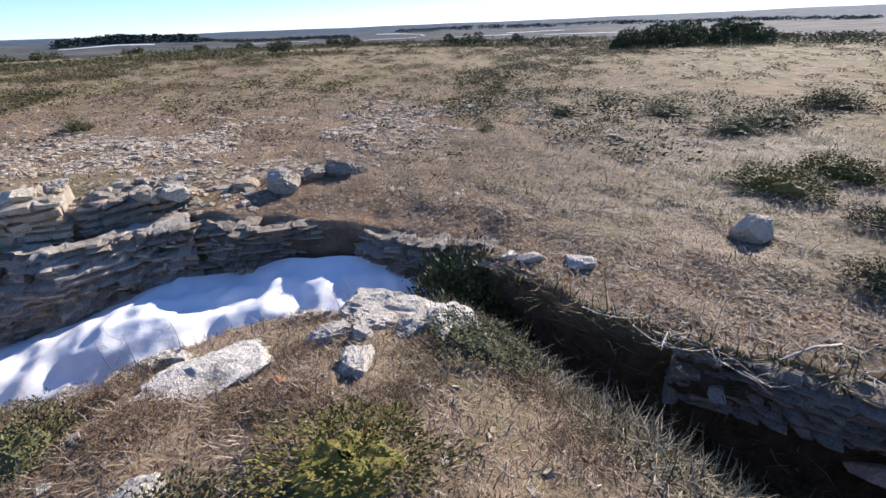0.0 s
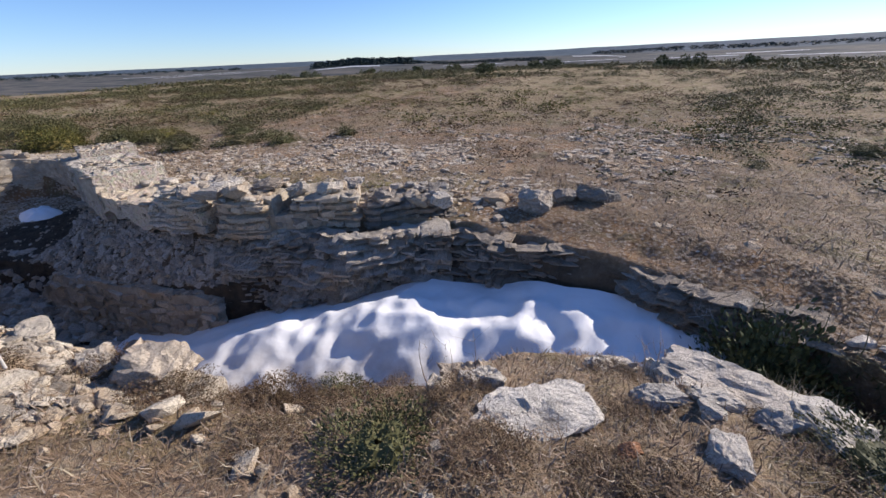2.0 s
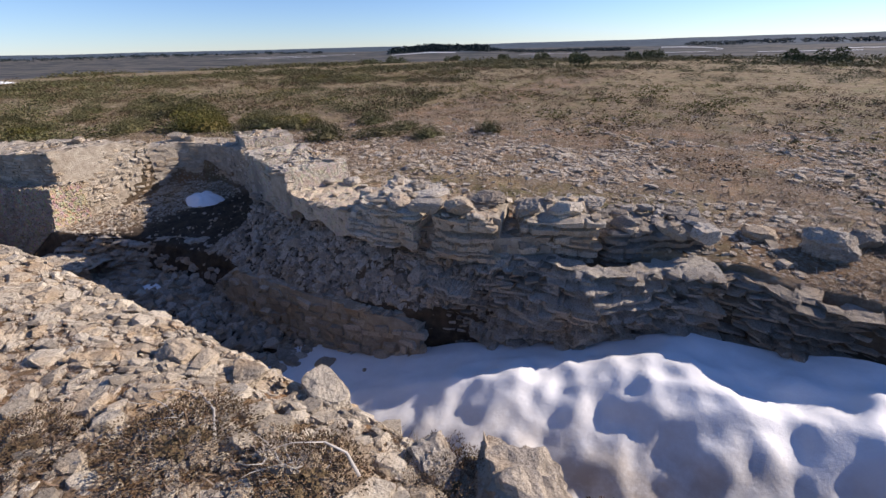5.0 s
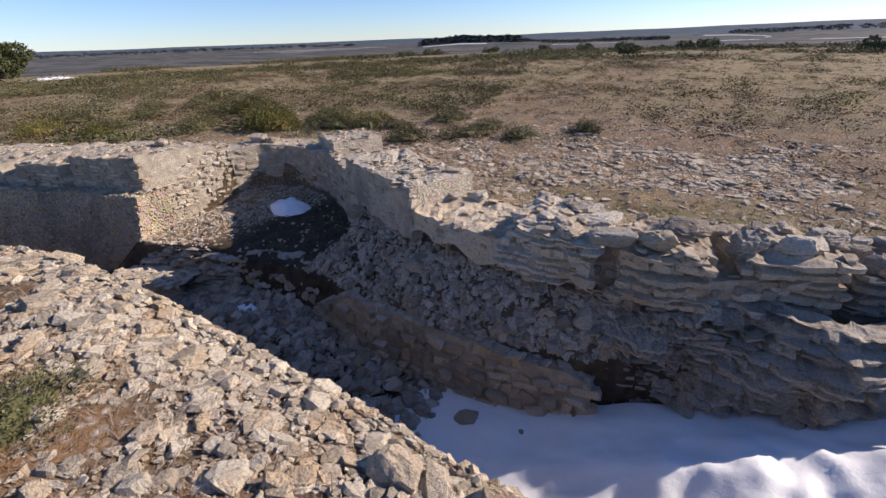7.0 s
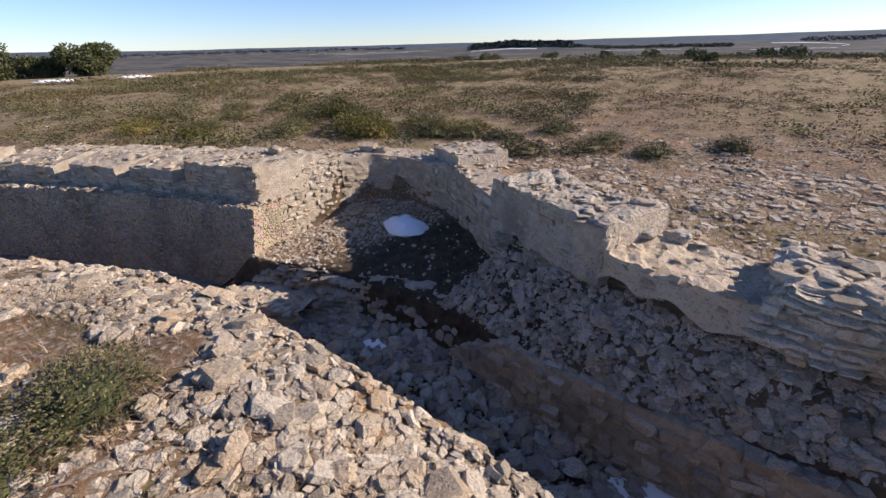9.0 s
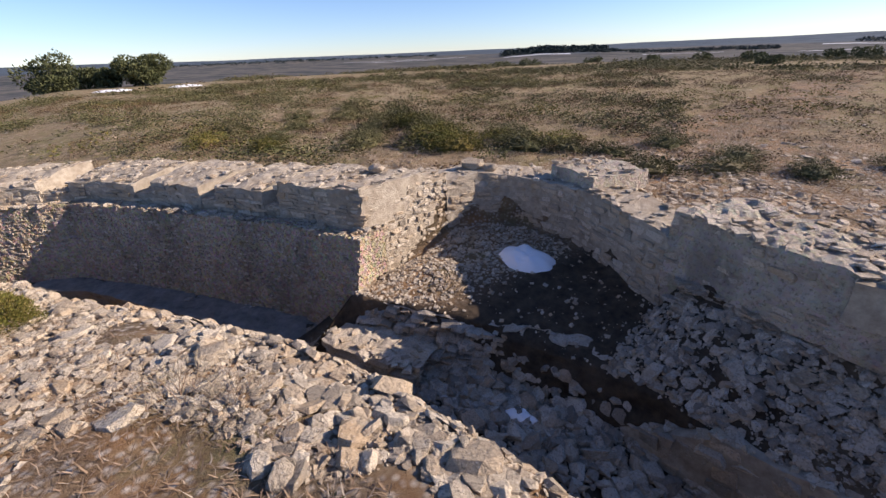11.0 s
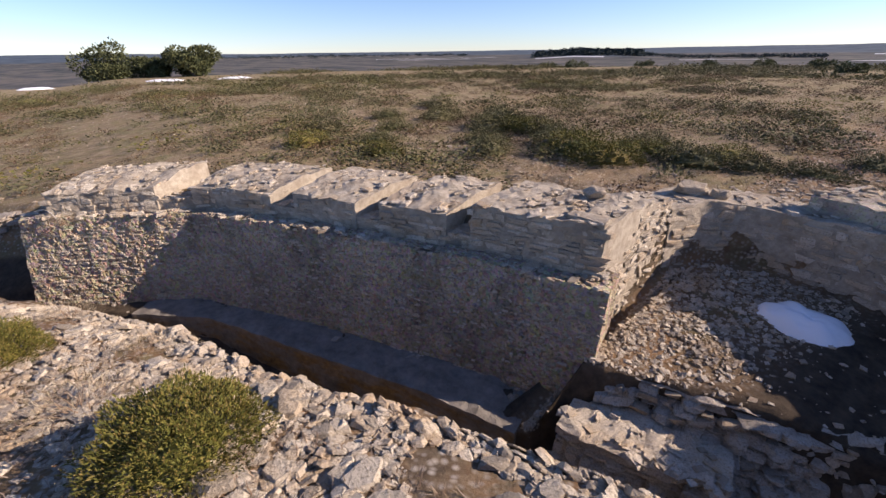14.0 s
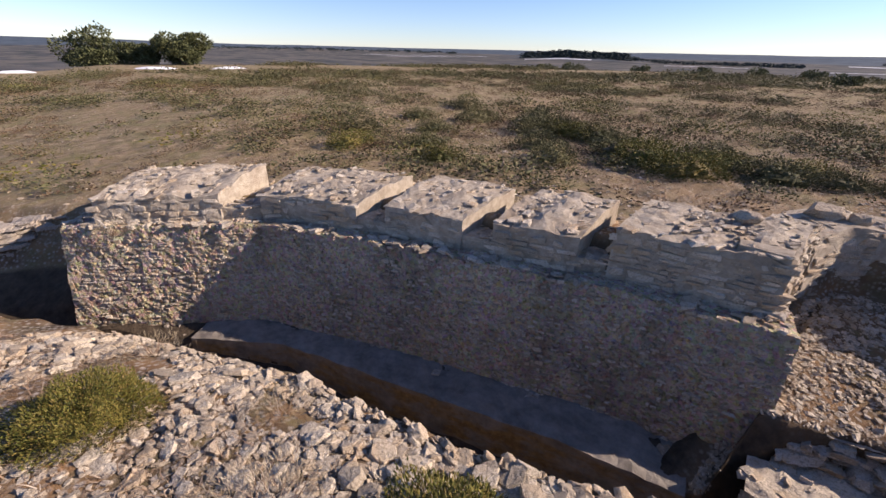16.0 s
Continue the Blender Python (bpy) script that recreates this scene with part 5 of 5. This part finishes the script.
shrub("juniper_bush", .42, 2.95, (.36, .34, .42), OAKY[1], "dark evergreen bush in the overgrown trench", 60, -1.15)
for i, (x, y, s) in enumerate([(-4.5, .55, .34), (-5.15, .35, .36), (-4.05, .95, .28), (-2.9, 1.35, .3), (-5.7, -.1, .3), (-3.4, .95, .3)]):
    shrub("heather", x, y, (s, s * .8, s * .5), RUSTY[i % 3], "rust-brown dead heather on the spoil bank", i * 50, group="dead heather", cat="heather")
for i, (x, y, s) in enumerate([(-9.2, -.55, .42), (-8.9, -1.0, .4), (-7.6, -.35, .4), (-8.2, -.75, .35)]):
    shrub("grass_tuft", x, y, (s, s * .8, s * .42), DARK[i % 3], "olive tuft of heath and dry grass on the bank", i * 70, group="tufts on the bank", cat="tuft")
for i, (x, y, s) in enumerate([(-10.75, -.55, .26), (-10.45, -.35, .2), (-14.4, -1.22, .16), (-15.2, -1.5, .18), (-16.2, -2.35, .25), (-13.9, -2.1, .3), (-14.6, -1.75, .22), (-18.5, -2.35, .2)]):
    shrub("dry_tuft", x, y, (s, s, s * .9), DRY[i % 2], "tuft of dry grey stalks among stones", i * 40, group="dry tufts", cat="tuft", z=-.42 if x == -18.5 else None)

for i, (x, y, s) in enumerate([(-.75, 1.35, .22), (-1.5, 1.2, .26), (-.15, 1.45, .2), (-.3, 2.0, .18), (-1.0, 2.2, .2), (.35, 1.5, .2), (-1.75, 1.6, .24), (-2.35, 1.35, .26), (.55, 1.1, .22), (-2.6, .95, .26), (-1.3, .4, .3), (.1, .6, .28), (-.2, 1.75, .2), (-.9, 1.75, .2), (-1.0, 1.35, .22), (.25, 1.85, .22), (-.35, 1.3, .22), (-1.95, 1.45, .24), (-2.2, 1.6, .22), (-3.0, 1.2, .26), (-2.7, 1.3, .24), (-.6, .7, .26), (.6, 1.5, .2)]):
    shrub("heather", x, y, (s, s * .85, s * .34), RUSTY[i % 3], "flat mat of brown dead heather on the bank", i * 77, group="dead heather", cat="heather")
# shrubs of the heath
rng = np.random.RandomState(8)
spots = [(-19.6, 7.6, .9, 0), (-20.6, 8.4, .9, 0), (-18.6, 7.4, .8, 1), (-17.8, 7.4, .8, 0), (-22, 7.2, .8, 0), (-23.5, 6.0, .7, 0), (-24.5, 9.0, .9, 0), (-15.6, 8.2, .7, 0), (-21.0, 2.2, .6, 1), (-22.6, 3.4, .6, 0), (-16.0, 6.2, .9, 1), (-15.2, 5.9, .7, 1), (-16.9, 6.6, .8, 0), (-18.3, 5.6, .7, 0), (-17.4, 4.9, .6, 0), (-14.1, 6.9, .7, 0), (-13.2, 7.3, .6, 0), (-19.4, 6.9, .8, 0), (-18.8, 3.0, .55, 1), (-20.1, 3.6, .5, 0),
         (-12.4, 7.6, .5, 0), (-11.2, 6.6, .5, 0), (-10.3, 7.6, .5, 0), (-9.2, 8.0, .45, 0), (-10.4, 8.6, .5, 0), (-11.8, 9.0, .55, 0), (-13.9, 8.0, .6, 1), (-15.0, 7.4, .6, 1), (-8.2, 9.3, .45, 0), (-21.5, 5.0, .6, 0),
         (5.2, 7.4, .55, 0), (6.3, 8.0, .6, 0), (4.8, 9.2, .5, 0), (7.4, 6.0, .6, 0), (6.4, 5.2, .55, 1), (5.0, 5.0, .5, 1), (3.9, 4.6, .5, 1), (4.3, 3.5, .45, 0), (8.6, 9.5, .7, 0), (2.6, 9.5, .3, 0), (.8, 8.2, .25, 0), (3.4, 2.6, .4, 0)]
for i, (x, y, s, g) in enumerate(spots):
    kind = BRIGHT if g else DARK
    shrub("heath_shrub", x, y, (s * rng.uniform(.9, 1.3), s * rng.uniform(.6, .9), s * rng.uniform(.45, .62)), kind[i % 3],
          "bright green low shrub of the open heath" if g else "dark olive low shrub of the open heath", rng.uniform(0, 360), group="shrubs of the heath")


def clumps(name, label, count, mat, spot, seed, n=60, leaf=.28):
    """Many low cushions of the open heath, in one mesh."""
    rng = np.random.RandomState(seed)
    shapes = []
    for k in range(6):
        p, d = dome(n, rng, k + seed, .5, 2.0, .5)
        shapes.append(leaves(p, d + np.array([0, 0, .3]), leaf, rng, .55))
    pts = []
    tries = 0
    while len(pts) < count and tries < count * 12:
        tries += 1
        q = spot(rng)
        if q is not None:
            pts.append(q)
    P = np.array(pts)
    z = lie(P[:, 0], P[:, 1])
    places = []
    for (x, y, s), h in zip(P, z):
        a = rng.uniform(0, 6.28)
        c, w = math.cos(a), math.sin(a)
        rot = np.array([[c, -w, 0], [w, c, 0], [0, 0, 1]])
        places.append((rng.randint(6), np.array([x, y, h - .02]), rot, np.array([s * rng.uniform(.8, 1.6), s * rng.uniform(.7, 1.1), s * rng.uniform(.32, .62)])))
    return tagged(new(name, joined(name, shapes, places, mat)), label, "heath", kind="stuff")


def far_spot(lo, hi, cut, size, sc=.09, off=0.0):
    def spot(rng):
        a = rng.uniform(-2.25, 1.15)
        d = lo + (hi - lo) * rng.random_sample() ** .8
        x, y = -6 + d * math.sin(a), 2 + d * math.cos(a)
        if x < -60 and 1 < y < 15 or x < -66 and y < 1:
            return None
        if x > -23.5 and y < line(RIM, x, 1) + 1.6 or noise.fractal(Vector((x * sc, y * sc, off)), 1, 2, 3) < cut:
            return None
        return x, y, size * rng.uniform(.5, 1.3) * (1 + d / 90)
    return spot


clumps("heath_belt", "dark green heath along the edge of the plateau", 2600, M_LEAF, far_spot(40, 88, .0, .5, .05), 61, 60, .26)
clumps("olive_heath", "olive cushions of the open heath", 1500, M_LEAF, far_spot(9, 62, .16, .38, .07, 3), 62, 150, .15)
clumps("rust_heath", "rust-brown cushions of the open heath", 1900, M_RUST, far_spot(6, 75, .03, .30, .08, 9), 63, 130, .15)
clumps("green_heath", "green cushions of the open heath", 600, M_GREEN, far_spot(8, 50, .12, .36, .1, 15), 64, 150, .15)


def west_spot(cut, size, off):
    def spot(rng):
        a, d = rng.uniform(-2.2, -.35), 4 + 44 * rng.random_sample() ** .9
        x, y = -9 + d * 1.1 * math.sin(a), 3.2 + d * math.cos(a)
        if x < -60 or x > -23.5 and y < line(RIM, x, 1) + 1.9 or noise.fractal(Vector((x * .13, y * .2, off)), 1, 2, 3) < cut:
            return None
        return x, y, size * rng.uniform(.5, 1.3) * (1 + d / 60)
    return spot


clumps("brown_heath_mat", "small dark cushions all over the brown heath", 2600, M_RUST, far_spot(6, 45, -.2, .15, .2, 21), 68, 50, .3)
clumps("olive_heath_mat", "small olive cushions all over the brown heath", 1100, M_LEAF, far_spot(6, 60, .0, .19, .15, 27), 69, 50, .3)
clumps("west_olive_heath", "olive and brown heath spreading behind the parapet", 1150, M_LEAF, west_spot(.10, .42, 31), 66, 150, .15)
clumps("west_rust_heath", "rust-brown heath spreading behind the parapet", 1100, M_RUST, west_spot(.02, .30, 47), 67, 130, .15)


def far_wood(name, label, count, az, dist, seed, size):
    """Woods on the far hills, as many small dark crowns in one mesh."""
    rng = np.random.RandomState(seed)
    shapes = []
    for k in range(4):
        p, d = dome(40, rng, k + seed, .4, 2.0, .5)
        shapes.append(leaves(p, d, .5, rng, .8))
    places = []
    for _ in range(count):
        a, r = rng.uniform(*az), rng.uniform(*dist)
        x, y = -6 + r * math.sin(a), r * math.cos(a)
        s = size * rng.uniform(.6, 1.3)
        places.append((rng.randint(4), np.array([x, y, float(heath(x, y)) - .5]), np.eye(3), np.array([s * 1.6, s * 1.6, s])))
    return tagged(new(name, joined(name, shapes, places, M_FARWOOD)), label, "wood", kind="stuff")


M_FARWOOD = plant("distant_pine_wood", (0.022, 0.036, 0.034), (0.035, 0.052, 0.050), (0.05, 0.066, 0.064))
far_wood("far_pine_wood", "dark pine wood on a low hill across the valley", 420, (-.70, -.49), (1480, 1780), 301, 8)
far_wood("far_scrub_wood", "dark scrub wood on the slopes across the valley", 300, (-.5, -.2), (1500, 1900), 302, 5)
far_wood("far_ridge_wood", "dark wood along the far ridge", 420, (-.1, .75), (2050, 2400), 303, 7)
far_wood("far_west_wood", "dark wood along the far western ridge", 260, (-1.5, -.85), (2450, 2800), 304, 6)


def blades(name, label, count, mat, spot, seed, long, lean, width=.004, cat="grass"):
    """Dry grass and twigs: thin bent blades in one mesh. lean: 0 upright, 1 lying flat."""
    rng = np.random.RandomState(seed)
    pts = []
    tries = 0
    while len(pts) < count and tries < count * 6:
        tries += 1
        q = spot(rng)
        if q is not None:
            pts.append(q)
    P = np.array(pts)
    n = len(P)
    z = lie(P[:, 0], P[:, 1])
    base = np.stack([P[:, 0], P[:, 1], z + .004], 1)
    a = rng.uniform(0, 6.283, n)
    up = np.clip(rng.normal(1 - lean, .22, n), .03, 1)[:, None]
    d = np.stack([np.cos(a), np.sin(a), np.zeros(n)], 1) * np.sqrt(1 - up ** 2) + np.array([0, 0, 1]) * up
    L = rng.uniform(*long, (n, 1))
    side = np.stack([-np.sin(a), np.cos(a), np.zeros(n)], 1) * width * rng.uniform(.6, 1.5, (n, 1))
    mid = base + d * L * .5 + rng.normal(0, .08, (n, 3)) * L * .5
    tip = base + d * L + rng.normal(0, .15, (n, 3)) * L - np.array([0, 0, .1]) * L * (1 - up)
    tip[:, 2] = np.maximum(tip[:, 2], base[:, 2])
    mid[:, 2] = np.maximum(mid[:, 2], base[:, 2] + .004)
    v = np.stack([base - side, base + side, mid + side * .8, mid - side * .8, tip], 1).reshape(-1, 3)
    i = np.arange(n)[:, None] * 5
    f = np.concatenate([i + [0, 1, 2], i + [0, 2, 3], i + [3, 2, 4]], 1).reshape(-1, 3)
    return tagged(new(name, mesh_of(name, v, f, mat, True)), label, cat, kind="stuff")


def near_promontory(rng):
    x, y = rng.uniform(-4.5, 2.2), rng.uniform(-.3, 2.7)
    return (x, y) if y < line(CREST, x, 1) + .12 else None


def promontory_edge(rng):
    x = rng.uniform(-.2, 1.9)
    return x, line(CREST, x, 1) + rng.normal(-.12, .16)


def east_heath(rng):
    x, y = rng.uniform(-2.6, 6.5), 2 + 6 * rng.random_sample() ** 1.3
    return (x, y) if y > line(RIM, x, 1) + .02 else None


def east_trench(rng):
    x = rng.uniform(-.1, 4.5)
    a, b = line(CREST, x, 1), line(RIM, x, 1)
    return x, a + (b - a) * rng.uniform(0, 1)


def mid_heath(rng):
    x, y = rng.uniform(-22, 8), 4 + 14 * rng.random_sample() ** 1.4
    return (x, y) if y > line(RIM, x, 1) + .7 else None


def bank_back(rng):
    x = rng.uniform(-18, -4.5)
    return x, line(CREST, x, 1) - .5 - abs(rng.normal(0, .9))


blades("bank_grass", "dry brown grass and twigs on the bank", 26000, M_TWIG, near_promontory, 71, (.03, .10), .55, .0022)
blades("bank_straw", "pale straw among the heath on the bank", 5000, M_STRAW, near_promontory, 72, (.04, .12), .6, .0018)
blades("edge_straw", "tufts of pale dry grass hanging over the trench edge", 6500, M_STRAW, promontory_edge, 73, (.08, .22), .45, .0022)
blades("edge_green", "olive stalks along the trench edge", 4500, M_LEAF, promontory_edge, 74, (.06, .16), .35, .003)
blades("twig_litter", "mat of dead grey-brown twigs on the heath", 42000, M_TWIG, east_heath, 75, (.05, .17), .88, .0028, "litter")
blades("straw_litter", "pale dead stalks on the heath", 12000, M_STRAW, east_heath, 76, (.05, .16), .8, .0022, "litter")
blades("trench_brush", "dark brush and dry stalks growing in the trench", 19000, M_LEAF, east_trench, 77, (.08, .30), .35, .004, "brush")
blades("trench_stalks", "dead stalks hanging in the trench", 3500, M_TWIG, east_trench, 78, (.1, .35), .5, .003, "brush")
blades("heath_litter", "dead stalks of the open heath", 45000, M_STRAW, mid_heath, 79, (.04, .13), .72, .004, "litter")
blades("heath_twigs", "brown stalks of the open heath", 45000, M_TWIG, mid_heath, 80, (.05, .15), .7, .005, "litter")
blades("bank_back_grass", "dry grass on the back of the spoil bank", 14000, M_TWIG, bank_back, 81, (.03, .10), .6, .0025)


def dead_branch(x, y, z, reach, yaw, seed, label="bleached dead branch hanging over the trench edge"):
    """A bare forked branch that lies on the ground."""
    rng = np.random.RandomState(seed)
    pieces = []
    tip = np.array([math.cos(yaw) * reach, math.sin(yaw) * reach, .06])
    pieces.append(stem((0, 0, 0), tip, .009, rng, .25))
    for _ in range(6):
        u = rng.uniform(.25, .95)
        p = tip * u
        a = yaw + rng.uniform(-1.2, 1.2)
        r = reach * rng.uniform(.15, .4)
        pieces.append(stem(p, p + np.array([math.cos(a) * r, math.sin(a) * r, rng.uniform(-.02, .09)]), .005, rng, .3, 3, 4))
    ob = new("dead_branch", mesh_of("dead_branch", *glue(pieces), M_PALETWIG))
    ob.location = (x, y, z)
    return tagged(ob, label, "branch", "dead branches")


M_PALETWIG = plant("bleached_twigs", (0.42, 0.38, 0.33), (0.55, 0.51, 0.45), (0.36, 0.31, 0.26))
for i, (x, y, z, r, a) in enumerate([(1.0, 2.5, -.4, .45, -.5), (1.3, 2.3, -.42, .5, -.7), (1.7, 2.05, -.45, .4, -1.2), (2.1, 1.95, -.44, .45, -.4), (2.5, 1.85, -.44, .35, -1.5), (1.5, 2.2, -.4, .3, -2.2),
                                     (-.45, 3.6, -.62, .35, .6), (-.2, 3.5, -.6, .3, 2.4), (-4.3, .7, -.05, .5, 3.6), (-5.0, .45, -.02, .55, 3.3), (-18.6, -2.4, -.4, .4, 3.8)]):
    dead_branch(x, y, z, r, a, 90 + i)
for i, (x, y, h) in enumerate([(-2.15, 1.95, .45), (-1.98, 1.88, .35), (-1.9, 2.15, .3), (-.85, 2.5, .3), (-.78, 2.48, .34), (-.7, 2.46, .24), (-2.4, 1.9, .3)]):
    rngs = np.random.RandomState(130 + i)
    z0 = float(lie(x, y)[0])
    pcs = [stem((0, 0, -.02), (rngs.normal(0, .05), rngs.normal(0, .05), h), .004, rngs, .15, 3, 5)]
    for _ in range(4):
        q = rngs.uniform(.4, .9)
        pcs.append(stem((0, 0, h * q), (rngs.normal(0, .08), rngs.normal(0, .08), h * q + rngs.uniform(.03, .1)), .002, rngs, .2, 3, 3))
    st = new("dry_stalk", mesh_of("dry_stalk", *glue(pcs), M_TWIG))
    st.location = (x, y, z0)
    tagged(st, "thin dry stalk standing on the edge of the bank", "stalk", "dry stalks")

# ---- trees ----
def tree(name, x, y, tall, wide, seed, label, mat=M_OAK, count=10000, leaf=.3, bare=.04):
    rng = np.random.RandomState(seed)
    z = float(heath(x, y)) - .1
    ob = empty(name, (x, y, z), label=label, category="tree", group="oaks of the heath")
    pieces, crowns = [], []
    trunk = [stem((rng.normal(0, .15), rng.normal(0, .15), 0), (rng.normal(0, wide * .12), rng.normal(0, wide * .12), tall * .5), .05 * tall ** .8, rng, .12, 7, 6) for _ in range(3)]
    part("trunk", mesh_of("trunk", *glue(trunk), M_BARK), ob)
    for i in range(15):
        a, u = rng.uniform(0, 6.28), rng.uniform(.25, 1) ** .6
        c = np.array([math.cos(a) * wide * .5 * u * .8, math.sin(a) * wide * .5 * u * .8, tall * (bare + (.86 - bare) * rng.uniform(.15, 1) * (1 - .35 * u * u))])
        pieces.append(stem((0, 0, tall * rng.uniform(.1, .35)), c, .022 * tall ** .7, rng, .2, 5, 5))
        crowns.append((c, rng.uniform(.13, .24) * wide))
    part("limb", mesh_of("limb", *glue(pieces), M_BARK), ob)
    P, D = [], []
    for c, r in crowns:
        p = rng.normal(0, 1, (count // 15, 3))
        p /= np.linalg.norm(p, axis=1)[:, None]
        k = np.array([1 + .4 * noise.fractal(Vector(q) * 2.5 + Vector(c), 1, 2, 3) for q in p])
        P.append(c + p * (r * k * rng.uniform(.5, 1, len(p)) ** .5)[:, None] * np.array([1, 1, .75]))
        D.append(p)
    P, D = np.concatenate(P), np.concatenate(D)
    ok = P[:, 2] > .1
    part("crown", mesh_of("crown", *leaves(P[ok], D[ok] + np.array([0, 0, .2]), leaf, rng, .6), mat, True), ob)
    return ob


tree("oak_tree", -88.5, 1.5, 4.8, 8.0, 1, "broad dark holm oak standing on the open heath")
tree("oak_tree", -82, 10.3, 4.9, 6.5, 3, "dark holm oak standing on the open heath")
tree("oak_tree", -86, 6.0, 2.8, 4.5, 4, "low dark oak between larger ones", leaf=.22)
for i, (x, y, h, w) in enumerate([(14.8, 35.5, 1.9, 3.6), (17.4, 36.2, 2.0, 3.4), (20.2, 37.5, 2.0, 2.8), (23.6, 38.2, 2.2, 3.4), (26.2, 38.5, 2.0, 2.8), (22.0, 39.5, 1.6, 3.0)]):
    tree("oak_tree", x, y, h, w, 10 + i, "low bushy oak at the edge of the heath", count=6000, leaf=.14, bare=.05)
for i, (x, y, h, w) in enumerate([(1.0, 58, 1.5, 2.6), (3.6, 57, 1.5, 3.2), (9.5, 60, 1.3, 1.8), (-14, 70, 1.3, 3.0), (-17, 70, 1.2, 2.2), (-26, 74, 1.1, 3), (-33, 76, 1.3, 3), (-58, 66, 1.2, 4), (-62, 63, 1.0, 3), (-40, 75, 1.2, 2.4), (-20, 55, 1.0, 2.4), (-48, 70, 1.0, 3)]):
    tree("bushy_oak", x, y, h, w, 30 + i, "small round oak bush on the edge of the plateau", count=1500, leaf=.2, bare=.02)
